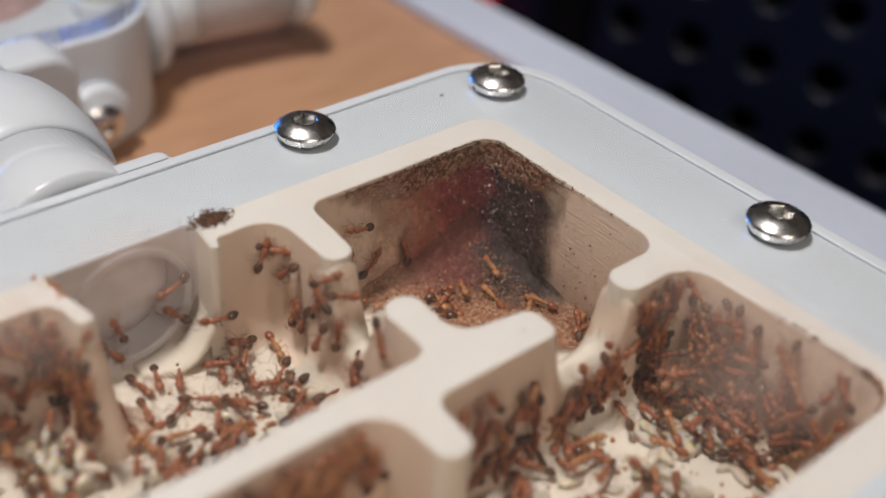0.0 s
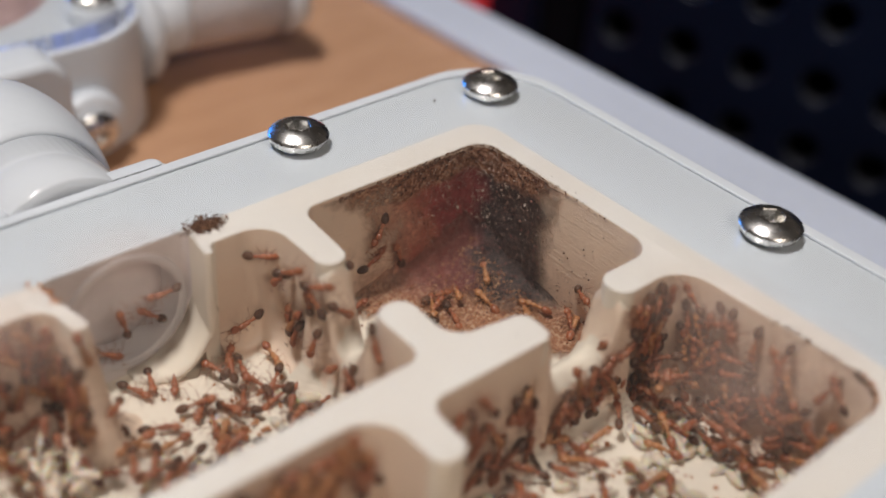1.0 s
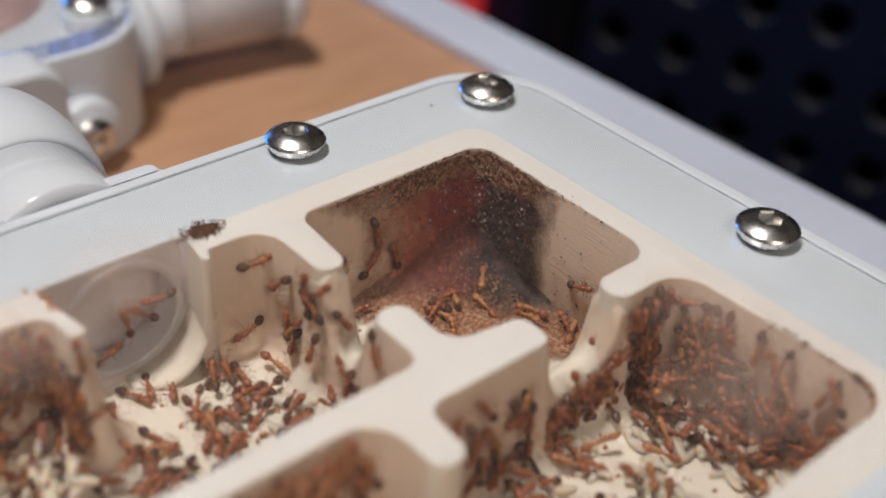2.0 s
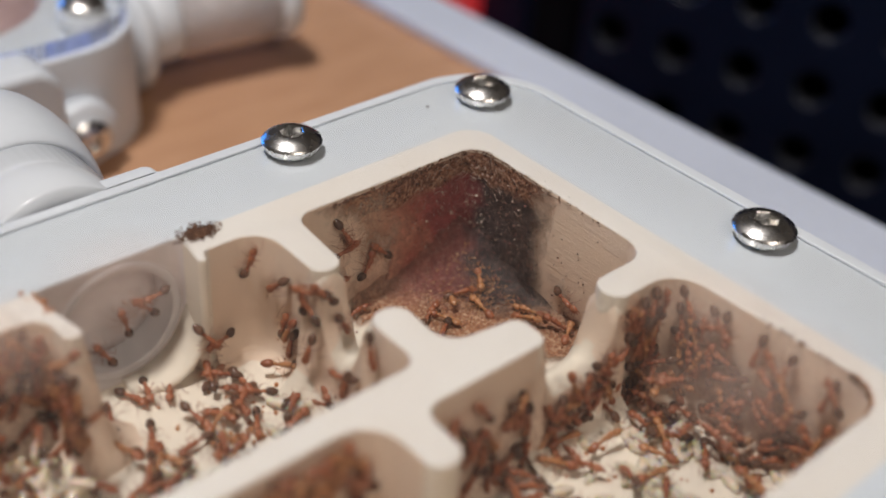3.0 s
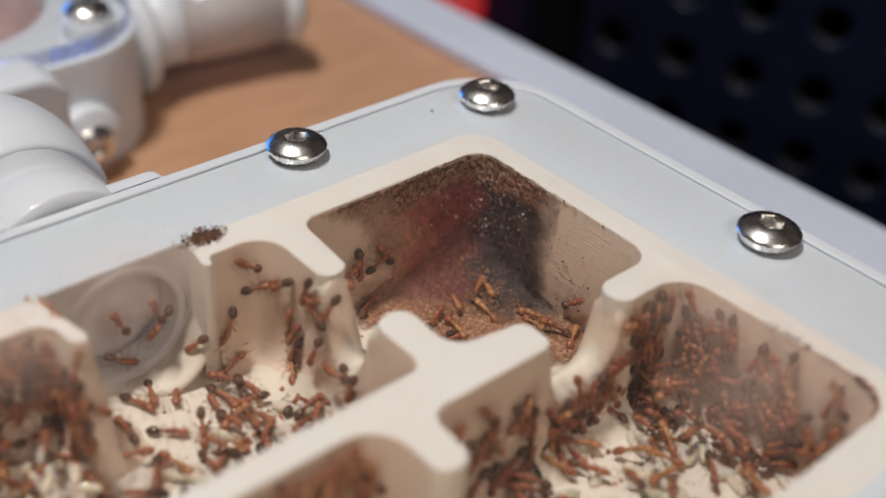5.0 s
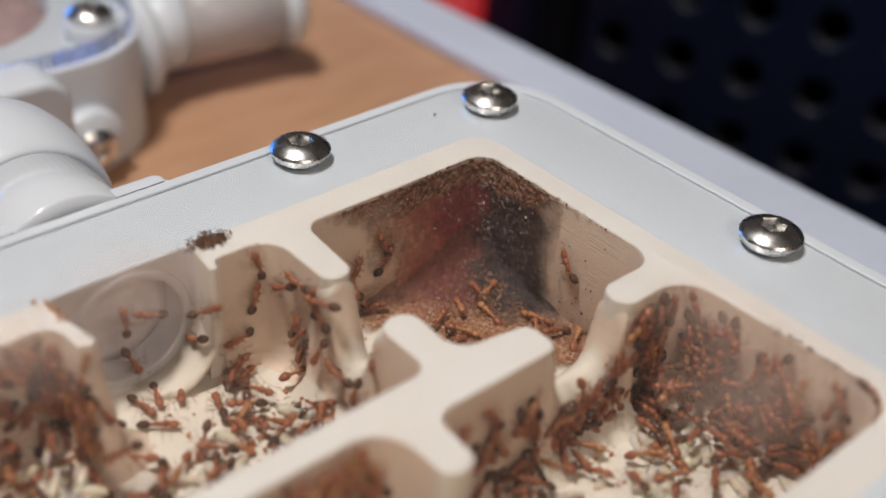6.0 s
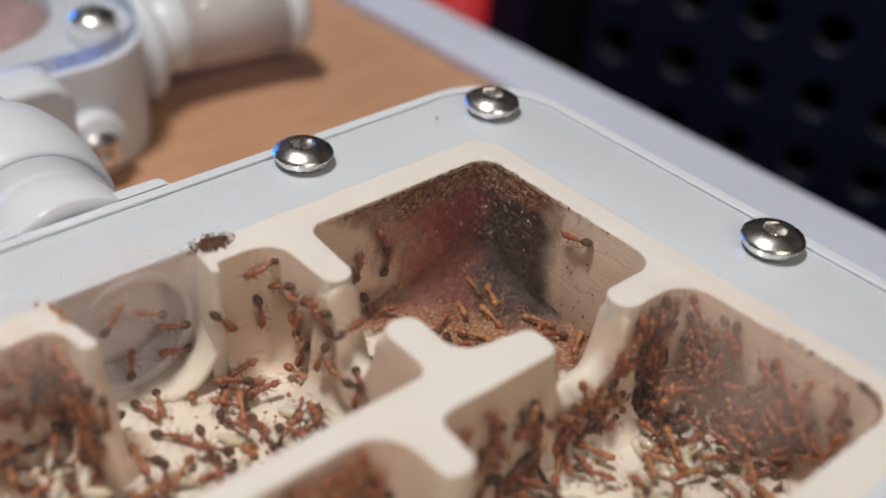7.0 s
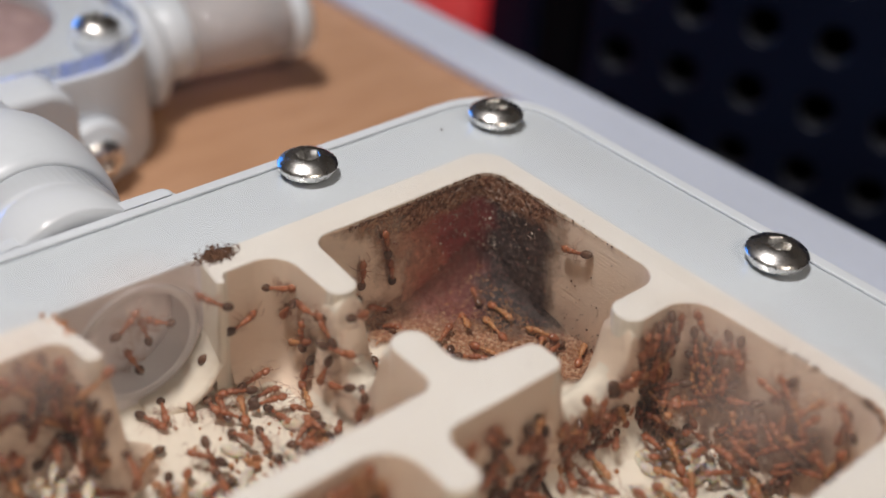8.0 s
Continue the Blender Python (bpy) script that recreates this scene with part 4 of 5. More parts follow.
def ant(label, body, gaster, leg, reach, bend):
    """A worker, 4.4 mm long before SIZE, that faces +x and stands on z = 0. reach: leg spread; bend: how far the gaster droops."""
    ob = thing("ant", label, "ant", group="ants of the colony")
    bm = ball((1.5, 0, 0.76), (0.5, 0.44, 0.34), taper=-0.18)
    ball((1.6, 0.36, 0.9), (0.09, 0.05, 0.08), 6, 4, bm), ball((1.6, -0.36, 0.9), (0.09, 0.05, 0.08), 6, 4, bm)
    part("head", bm, body, ob)
    bm = ball((0.68, 0, 0.86), (0.48, 0.34, 0.34))
    ball((0.15, 0, 0.8), (0.46, 0.27, 0.29), 12, 8, bm)
    part("thorax", bm, body, ob)
    bm = ball((-0.4, 0, 0.72), (0.22, 0.17, 0.22), 8, 6)
    ball((-0.68, 0, 0.74), (0.2, 0.22, 0.25), 8, 6, bm)
    part("waist", bm, body, ob)
    bm = ball((0, 0, 0), (0.68, 0.46, 0.44), taper=0.16)
    bmesh.ops.transform(bm, matrix=pose(-1.45, 0, 0.74 - 0.5 * math.sin(radians(bend)), 0, -bend, 0), verts=bm.verts)
    part("gaster", bm, gaster, ob, "dark glossy gaster")
    for s in (1, -1):
        part("mandible", rod([(1.95, 0.2 * s, 0.72), (2.14, 0.2 * s, 0.68), (2.24, 0.03 * s, 0.66)], [0.07, 0.07, 0.02], 5), body, ob)
        part("antenna", rod([(1.86, 0.17 * s, 0.9), (2.1, 0.55 * s, 1.12), (2.22, 0.72 * s, 1.12), (2.62, 0.66 * s, 0.86), (2.95, 0.52 * s, 0.7)], [0.035, 0.03, 0.03, 0.036, 0.045], 5), leg, ob)
    for k, (hx, hy) in enumerate(HIPS):
        fan = (0.75, -0.1, -0.85)[k] * reach
        for s in (1, -1):
            out = Vector((math.sin(fan), s * math.cos(fan), 0))
            pts = [Vector((0, 0, 0)), out * 0.25 + Vector((0, 0, -0.12)), out * 0.85 * reach + Vector((0, 0, 0.3)), out * 1.25 * reach + Vector((0, 0, -0.45)), out * 1.6 * reach + Vector((0, 0, -0.6))]
            limb = part("leg", rod(pts, [0.07, 0.055, 0.04, 0.026, 0.016], 5), leg, ob)
            limb.location = (hx * MM, hy * s * MM, 0.62 * MM)
    for o in ob.children:
        o.data.transform(Matrix.Scale(SIZE, 4))
        o.location *= SIZE
    return ob


ANTS = [
    ant("reddish-brown worker ant with a dark glossy gaster", M["body"], M["gaster"], M["leg"], 1.0, 8),
    ant("reddish-brown worker ant with a dark glossy gaster", M["body"], M["gaster"], M["leg"], 0.85, 28),
    ant("pale orange young worker ant", M["callow"], M["body"], M["callow"], 0.9, 12),
]
for a in ANTS:
    a.matrix_basis = pose(0, 0, -0.5)


def stand(p, heading, normal):
    """The pose of an ant whose feet are at p (mm), that faces heading, on a surface with that normal."""
    n = Vector(normal).normalized()
    h = Vector(heading)
    h = (h - n * h.dot(n)).normalized()
    side = n.cross(h)
    m = Matrix((h, side, n)).transposed().to_4x4()
    return Matrix.Translation(Vector(p) * MM) @ m


def free(x, y, gap=1.3):
    """True where a floor ant at (x, y) keeps clear of the walls and the saddles."""
    if (12.6 < x < 22 and abs(y + 29.95) < 2.4) or (abs(x - 29.65) < 2.4 and -23.6 < y < -12) or (x < 15.5 and abs(y + 49.9) < 1.7):
        return False
    return all(inside(x + gap * math.cos(g), y + gap * math.sin(g), void_loop) and not inside(x + gap * math.cos(g), y + gap * math.sin(g), isle_loop) for g in (0, 1.05, 2.1, 3.14, 4.2, 5.25))


rng = random.Random(7)
ROUTES = []


def kind_of(k):
    return ANTS[2] if k < 0.13 else ANTS[1] if k < 0.5 else ANTS[0]


def floor_ants(count, x0, x1, y0, y1, lift=0.0, pace=1.0, young=0.0):
    made = 0
    while made < count:
        x, y = rng.uniform(x0, x1), rng.uniform(y0, y1)
        if not free(x, y):
            continue
        made += 1
        z, g = FLOOR + rng.uniform(0, lift), rng.uniform(0, 6.28)
        tilt = (rng.gauss(0, 0.25), rng.gauss(0, 0.25), 1)
        rows = []
        restless = rng.random() < 0.7
        for k in range(9):
            rows.append((k, stand((x, y, z), (math.cos(g), math.sin(g), 0), tilt)))
            if restless:
                g += rng.gauss(0, 0.45)
                d = abs(rng.gauss(0, 0.8)) * pace
                if free(x + d * math.cos(g), y + d * math.sin(g)):
                    x, y = x + d * math.cos(g), y + d * math.sin(g)
                else:
                    g += rng.choice((-1, 1)) * 1.2
        ROUTES.append((kind_of(rng.random() * (1 - young) if young else rng.random()), rows, False))


def wall_ants(count, origin, along, length, normal, low=FLOOR + 1, high=TOP - 2.2, pace=1.0):
    """Ants that climb a plane wall: origin and the direction along it in plan."""
    o, a, n = Vector((*origin, 0)), Vector((*along, 0)).normalized(), Vector((*normal, 0))
    for _ in range(count):
        s, z, g = rng.uniform(0, length), rng.uniform(low, high), rng.choice((1, -1)) * (1.57 + rng.gauss(0, 0.6))
        rows = []
        restless = rng.random() < 0.7
        for k in range(9):
            p = o + a * s
            rows.append((k, stand((p.x, p.y, z), a * math.cos(g) + Vector((0, 0, math.sin(g))), n)))
            if restless:
                g += rng.gauss(0, 0.4)
                d = abs(rng.gauss(0, 0.8)) * pace
                s2, z2 = s + d * math.cos(g), z + d * math.sin(g)
                if 0 < s2 < length and low < z2 < high:
                    s, z = s2, z2
                else:
                    g += rng.choice((-1, 1)) * 1.1
        ROUTES.append((kind_of(rng.random()), rows, False))


def guided(kind, rows):
    """An ant on a way placed to fit the camera's view: seconds, place in mm, the wall's facing in plan (None: on the
    floor) and the heading on that surface, in degrees.
    """
    out = []
    for t, x, y, z, wall, turn in rows:
        g = radians(turn)
        if wall is None:
            out.append((t, stand((x, y, z), (math.cos(g), math.sin(g), 0), (0, 0, 1))))
        else:
            w = radians(wall)
            n, e = Vector((math.cos(w), math.sin(w), 0)), Vector((-math.sin(w), math.cos(w), 0))
            out.append((t, stand((x, y, min(z, TOP - 1.9)), e * math.cos(g) + Vector((0, 0, math.sin(g))), n)))
    ROUTES.append((ANTS[kind], out, True))


def eased(rows):
    """The same way with rows added, so that no step turns far."""
    out = [rows[0]]
    for (t0, a), (t1, b) in zip(rows, rows[1:]):
        qa, qb = a.to_quaternion(), b.to_quaternion()
        turn = qa.rotation_difference(qb).angle
        turn = min(turn, 2 * math.pi - turn)
        k = max(1, math.ceil(turn / 1.0), math.ceil((t1 - t0) / 1.0))
        for j in range(1, k + 1):
            f = j / k
            out.append((t0 + (t1 - t0) * f, Matrix.LocRotScale(a.translation.lerp(b.translation, f), qa.slerp(qb, f), None)))
    return out


floor_ants(46, 8, 26.5, -64, -33, 1.0)
floor_ants(5, 8, 22, -62, -50, 2.0)
floor_ants(18, 12, 25.5, -48, -35, 0.8)
floor_ants(36, 31.5, 51, -37, -8, 1.2)
floor_ants(18, 31.5, 41, -36, -18, 1.0)
floor_ants(10, 30, 46, -56, -38, 1.5)
floor_ants(5, 9, 28, -28, -12, 0.4)
floor_ants(4, 15.5, 24, -11, -8, 0.6, 0.6, 0.8)
floor_ants(6, 24, 31, -21, -15, 1.5)
wall_ants(5, (6.4, -16), (0, -1), 10, (1, 0), FLOOR + 1, -3.5)
floor_ants(5, 8, 14, -27, -16, 0.4)
floor_ants(4, 9, 20, -38, -32, 0.8)
wall_ants(9, (31.4, -14.5), (0, -1), 7.0, (1, 0), FLOOR + 1, -5.5)
wall_ants(2, (15.5, -31.9), (1, 0), 5, (0, -1), FLOOR + 2, -7)
wall_ants(3, (9, -31.35), (1, 0), 5, (0, -1), FLOOR + 1, -3)
floor_ants(5, 15, 20, -31, -25, 1.5)
wall_ants(10, (28.5, -14.1), (1, 0), 2.5, (0, -1), FLOOR + 1, -6)
wall_ants(14, (6.35, -53.5), (0, -1), 10, (1, 0))
wall_ants(15, (34, -6.7), (1, 0), 14, (0, -1))
wall_ants(10, (51.05, -10), (0, -1), 20, (-1, 0))
wall_ants(7, (31.2, -8.5), (0, -1), 5, (1, 0))
wall_ants(8, (31.25, -23), (0, -1), 9, (1, 0))
wall_ants(10, (29.65, -41), (0, -1), 13, (1, 0), -6.0)
guided(1, [(0, 8.9, -31.3, -4.4, -90, -132), (1.5, 9.0, -31.3, -4.5, -90, -133), (3, 9.2, -31.3, -4.3, -90, -135), (4.5, 9.1, -31.3, -4.0, -90, -134), (6, 8.7, -31.3, -4.0, -90, -150), (7, 7.7, -31.3, -4.1, -82, -157), (8, 8.4, -31.3, -5.0, -90, -123)])
guided(2, [(0, 10.1, -31.3, -8.2, -90, -102), (1.5, 11.1, -31.3, -7.9, -90, -124), (3, 10.9, -31.3, -8.2, -90, -115), (4.5, 10.8, -31.3, -8.2, -90, -116), (6, 10.7, -31.3, -8.2, -90, -122), (7, 10.3, -31.3, -7.5, -90, -53), (8, 10.1, -31.3, -7.5, -90, -146)])
guided(1, [(0, 11.5, -31.3, -8.0, -90, -108), (1.5, 11.1, -31.3, -9.5, -90, -109), (3, 11.3, -31.3, -9.4, -90, -102), (4.5, 10.9, -31.3, -10.0, -90, -111), (6, 11.4, -31.3, -9.4, -90, -112), (7, 11.0, -31.3, -9.7, -90, -111), (8, 11.2, -31.3, -9.7, -90, -110)])
guided(0, [(0, 14.3, -31.9, -7.5, -67, -108), (1.5, 14.4, -31.9, -7.5, -67, -104), (3, 14.4, -31.9, -7.4, -67, -104), (4.5, 14.4, -31.9, -7.3, -67, -105), (6, 14.3, -31.8, -7.0, -67, -113), (7, 14.4, -31.9, -7.1, -67, -108), (8, 14.3, -31.9, -7.4, -67, -107)])
guided(1, [(0, 6.9, -31.8, -2.8, -51, -1), (1.5, 6.5, -32.4, -3.0, -20, -1), (4.5, 6.3, -33.7, -2.5, 3, 151), (6, 6.3, -33.0, -2.4, -5, 105), (7, 6.4, -32.6, -2.1, -20, -156), (8, 7.0, -31.7, -3.2, -51, 11)])
guided(0, [(0, 6.3, -32.9, -3.5, -5, 71), (1.5, 12.0, -31.3, -1.2, -90, 18), (3, 13.5, -31.2, -1.3, -53, 178), (4.5, 13.3, -31.4, -2.4, -83, -84), (6, 10.9, -31.3, -1.6, -90, 180), (7, 10.4, -31.3, -4.0, -90, -159), (8, 14.8, -31.5, -4.9, -38, -21)])
guided(1, [(0, 13.6, -31.1, -1.5, -53, 36), (1.5, 13.8, -31.4, -2.1, -67, 13), (3, 14.3, -30.8, -1.4, -23, 133), (4.5, 6.7, -32.0, -4.5, -36, -0), (6, 6.3, -33.6, -5.6, 3, 79), (7, 6.3, -33.3, -6.9, 3, -85), (8, 6.5, -35.8, -5.6, 9, 15)])
guided(0, [(0, 14.8, -30.6, -3.3, -7, -20), (1.5, 15.2, -30.5, -4.6, 7, -53), (3, 15.4, -30.2, -5.0, 21, -59), (4.5, 14.8, -30.8, -3.3, -23, -93), (6, 14.0, -31.4, -2.1, -67, -178), (7, 15.2, -30.5, -4.3, 7, 3), (8, 14.7, -29.9, -2.4, 21, -25)])
guided(1, [(0, 6.8, -37.5, -7.8, -16, 177), (1.5, 6.4, -32.8, -10.0, -5, -156), (3, 6.6, -36.4, -9.5, 9, -177), (4.5, 6.6, -36.3, -7.2, 9, -102), (6, 6.4, -35.3, -9.1, 9, 176), (7, 6.8, -37.2, -5.8, 1, -51), (8, 6.6, -37.9, -0.8, -33, 149)])
guided(0, [(0, 6.4, -35.3, -11.7, 9, 154), (1.5, 8.5, -37.2, -12.9, None, 85), (3, 8.1, -37.8, -12.9, None, 120), (4.5, 10.2, -39.7, -12.9, None, -37), (6, 8.2, -36.0, -12.9, None, 112), (7, 9.1, -37.2, -12.9, None, 31), (8, 8.4, -39.5, -12.9, None, -3)])
guided(1, [(0, 8.5, -38.3, -12.9, None, -25), (1.5, 12.2, -42.4, -12.9, None, -57), (3, 6.8, -37.5, -8.4, -16, -53), (4.5, 6.2, -38.1, -9.2, -68, -122), (6, 5.3, -38.0, -8.6, -93, -151), (7, 3.4, -39.9, -9.8, -0, 162), (8, 4.7, -38.0, -10.8, -93, -107)])
guided(0, [(0, 14.1, -34.0, -12.9, None, 113), (1.5, 13.9, -33.8, -12.9, None, 117), (3, 14.0, -33.6, -12.9, None, 112), (4.5, 14.2, -34.2, -12.9, None, 111), (6, 13.7, -33.5, -12.9, None, 121), (7, 13.8, -33.9, -12.9, None, 128), (8, 12.3, -35.6, -12.9, None, 10)])
guided(1, [(0, 18.3, -31.4, -8.6, None, -50), (1.5, 18.5, -31.5, -9.1, None, -41), (3, 18.2, -31.4, -9.1, None, -42), (4.5, 18.2, -31.4, -9.1, None, -36), (6, 16.1, -31.5, -9.0, 0, -64), (7, 18.2, -31.3, -8.2, None, -28), (8, 18.5, -31.4, -8.6, None, -33)])
guided(0, [(0, 22.2, -31.7, -2.3, -98, -57), (1.5, 22.4, -31.7, -2.3, -90, -67), (3, 22.5, -31.7, -2.3, -90, -76), (4.5, 13.3, -25.8, -12.9, None, -23), (6, 21.5, -31.6, -4.1, -128, 36), (7, 13.8, -26.1, -12.9, None, -26), (8, 12.6, -24.9, -12.9, None, -20)])
guided(1, [(0, 15.4, -31.4, -6.9, -23, 86), (1.5, 16.4, -31.7, -11.4, None, -37), (3, 15.8, -31.8, -11.8, None, -24), (4.5, 14.3, -32.4, -12.3, None, 30), (6, 16.3, -31.9, -12.9, None, -58), (7, 27.5, -39.8, -0.9, -180, -71), (8, 16.2, -31.8, -12.6, None, -50)])
guided(1, [(0, 3.4, -39.9, -5.5, -0, -164), (1.5, 3.4, -40.3, -5.3, -0, 170), (3, 3.4, -40.6, -4.7, -0, -178), (4.5, 3.4, -40.2, -7.7, -0, -117), (6, 3.4, -41.8, -5.3, -0, 152), (7, 3.4, -42.0, -4.8, -0, 148), (8, 3.4, -41.6, -4.7, -0, 146)])
guided(0, [(0, 3.4, -39.8, -8.6, -0, 132), (1.5, 3.4, -42.1, -6.5, -0, 139), (3, 3.4, -41.4, -5.5, -0, 131), (4.5, 3.4, -42.1, -5.2, -0, 135), (6, 6.4, -38.0, -4.7, -51, 29), (7, 3.4, -40.1, -7.0, -0, 159), (8, 3.4, -43.1, -5.0, -0, 103)])
guided(1, [(0, 3.4, -45.1, -7.9, -0, 110), (1.5, 3.4, -43.6, -6.7, -0, 100), (3, 3.4, -43.3, -6.4, -0, 102), (4.5, 3.4, -44.2, -5.7, -0, 122), (6, 3.4, -44.2, -5.1, -0, 94), (7, 3.4, -45.5, -3.9, -0, 56), (8, 3.4, -44.7, -3.7, -0, 43)])
guided(0, [(0, 7.1, -41.6, -12.9, None, -29), (1.5, 7.1, -41.5, -12.9, None, -29), (3, 7.0, -41.4, -12.9, None, -31), (4.5, 7.1, -41.4, -12.9, None, -31), (6, 6.4, -41.0, -12.9, None, -30), (7, 6.3, -40.3, -12.9, None, -24), (8, 6.7, -41.0, -12.9, None, -17)])
guided(1, [(0, 6.1, -43.2, -12.9, None, -18), (1.5, 5.6, -43.0, -12.9, None, -19), (3, 5.9, -43.0, -12.9, None, -16), (4.5, 5.7, -43.0, -12.9, None, -18), (6, 5.6, -42.9, -12.9, None, -18), (7, 6.1, -43.2, -12.9, None, -20), (8, 5.9, -43.0, -12.9, None, -20)])
guided(0, [(0, 6.3, -44.9, -12.9, None, 9), (1.5, 6.1, -44.7, -12.9, None, 27), (3, 6.1, -44.5, -12.9, None, 21), (4.5, 6.2, -44.5, -12.9, None, 28), (6, 6.1, -44.6, -12.9, None, 10), (7, 6.5, -44.7, -12.9, None, 12), (8, 6.5, -44.5, -12.9, None, 18)])
guided(1, [(0, 9.4, -51.2, -4.5, -87, -90), (1.5, 9.4, -51.2, -4.5, -87, -89), (3, 9.6, -51.2, -4.3, -87, -78), (4.5, 9.4, -51.2, -4.4, -87, -91), (6, 9.4, -51.2, -4.4, -87, -86), (7, 9.5, -51.2, -4.6, -87, -84), (8, 9.4, -51.2, -4.4, -87, -85)])
guided(0, [(0, 6.3, -53.0, -1.6, 0, -103), (1.5, 6.3, -53.0, -1.6, 0, -96), (3, 6.3, -53.2, -1.5, 0, -108), (4.5, 6.3, -53.6, -1.5, 0, -130), (6, 6.3, -53.4, -1.4, 0, -123), (7, 6.3, -53.6, -1.4, 0, -131), (8, 6.3, -53.6, -1.6, 0, -121)])
guided(2, [(0, 9.9, -50.5, -0.4, -40, -114), (1.5, 9.6, -50.0, -0.4, -7, -63), (3, 9.6, -50.7, -0.7, -54, -139), (4.5, 9.8, -50.5, -0.8, -40, 77), (6, 9.8, -50.6, -0.6, -27, 72), (7, 8.7, -50.9, -0.7, -87, 143), (8, 9.9, -50.4, -1.0, -14, -144)])
guided(0, [(0, 6.3, -54.5, -1.1, 0, -77), (3, 6.3, -54.2, -1.3, 0, -99), (6, 6.3, -54.6, -1.2, 0, -81), (8, 6.3, -54.5, -1.8, 0, -83)])
guided(1, [(0, 6.3, -53.3, -3.5, 0, 178), (1.5, 6.3, -52.7, -5.6, -7, 98), (3, 6.3, -53.6, -3.8, 0, -176), (4.5, 6.3, -52.8, -4.8, 0, -75), (6, 6.3, -52.9, -5.1, 0, -81), (7, 6.3, -52.9, -4.7, 0, -74), (8, 6.3, -52.8, -4.8, 0, -74)])
guided(0, [(0, 3.4, -46.0, -9.7, -0, -55), (1.5, 3.4, -45.8, -9.0, -0, -23), (3, 3.4, -45.4, -8.7, -0, 119), (4.5, 3.4, -44.7, -9.1, -0, -18), (6, 3.4, -44.0, -9.2, -0, -68), (7, 3.4, -44.3, -9.2, -0, 85), (8, 3.4, -44.3, -7.7, -0, 112)])
guided(1, [(0, 9.1, -45.9, -12.9, None, -10), (1.5, 12.3, -50.7, -5.8, 38, 148), (3, 12.2, -50.8, -5.9, 20, 170), (4.5, 11.9, -50.7, -5.1, 20, -43), (6, 11.8, -50.7, -4.9, 2, -65), (7, 11.8, -50.7, -5.0, 2, -90), (8, 11.3, -51.0, -5.6, -14, -118)])
guided(0, [(0, 10.7, -43.8, -12.9, None, 120), (1.5, 11.6, -45.9, -12.9, None, 31), (3, 10.9, -45.4, -12.9, None, -26), (4.5, 11.3, -44.2, -12.9, None, 43), (6, 9.0, -44.7, -12.9, None, 52), (7, 10.4, -44.6, -12.9, None, 38), (8, 10.3, -46.9, -12.9, None, -74)])
guided(1, [(0, 15.4, -49.9, -11.0, None, -29), (1.5, 15.2, -49.5, -10.4, None, -25), (3, 11.0, -48.0, -12.9, None, -139), (4.5, 7.7, -46.0, -12.9, None, 131), (6, 14.1, -50.2, -8.6, None, -82), (7, 11.4, -47.7, -12.9, None, -122), (8, 14.1, -50.1, -8.4, None, -11)])
guided(1, [(0, 6.4, -22.5, -4.8, -0, 164), (1.5, 6.4, -18.4, -5.9, -0, -87), (3, 6.4, -23.0, -3.8, -0, -63), (4.5, 6.4, -21.8, -5.9, -0, -99), (6, 6.4, -21.4, -11.7, -0, -63), (7, 6.4, -21.2, -11.8, -0, -70), (8, 12.5, -28.8, -0.4, 85, 5)])
guided(0, [(0, 12.8, -28.8, -0.3, 85, 54), (1.5, 12.5, -28.8, -1.5, 85, -63), (3, 6.4, -22.9, -5.8, -0, 15), (4.5, 13.3, -28.9, -0.3, 64, 149), (6, 13.1, -28.9, -1.0, 85, -146), (7, 13.1, -28.9, -1.0, 78, -93), (8, 6.4, -20.2, -11.1, -0, 148)])
guided(1, [(0, 23.1, -8.0, -12.9, None, -92), (1.5, 22.1, -6.8, -7.2, -91, 36), (3, 20.6, -6.7, -10.1, -91, -13), (4.5, 21.5, -6.7, -11.8, -91, 2), (6, 19.4, -6.7, -6.2, -91, 125), (7, 19.4, -6.7, -2.6, -91, -170), (8, 18.9, -6.7, -2.9, -91, -165)])
guided(0, [(0, 33.1, -7.0, -1.9, -66, 132), (1.5, 33.4, -6.9, -1.7, -66, 127), (3, 33.3, -6.9, -1.4, -66, -62), (4.5, 33.3, -6.9, -1.6, -66, 120), (6, 33.6, -6.8, -1.7, -81, 122), (8, 33.4, -6.9, -1.8, -66, 121)])
guided(1, [(0, 39.1, -6.5, -3.6, -88, -87), (1.5, 40.0, -6.5, -2.9, -88, -86), (3, 40.5, -6.5, -2.9, -88, -94), (4.5, 40.0, -6.5, -3.3, -88, -108), (6, 40.0, -6.5, -4.5, -88, -90), (8, 41.8, -6.4, -3.6, -88, -110)])
guided(0, [(0, 42.5, -6.4, -2.7, -88, -93), (1.5, 42.4, -6.4, -2.7, -88, -106), (3, 43.2, -6.4, -3.0, -88, -102), (4.5, 43.3, -6.4, -2.6, -88, -85), (6, 41.7, -6.4, -2.9, -88, -119), (8, 43.5, -6.4, -7.5, -88, -101)])
guided(1, [(0, 46.5, -6.2, -3.5, -88, -109), (1.5, 46.5, -6.2, -3.2, -88, -111), (3, 47.0, -6.2, -3.2, -88, -98), (4.5, 46.9, -6.2, -3.5, -88, -98), (6, 46.9, -6.3, -3.5, -88, -102), (8, 47.2, -6.2, -3.7, -88, -89)])
floor_ants(3, 10, 16, -15, -9, 0.5, 0.5, 0.9)
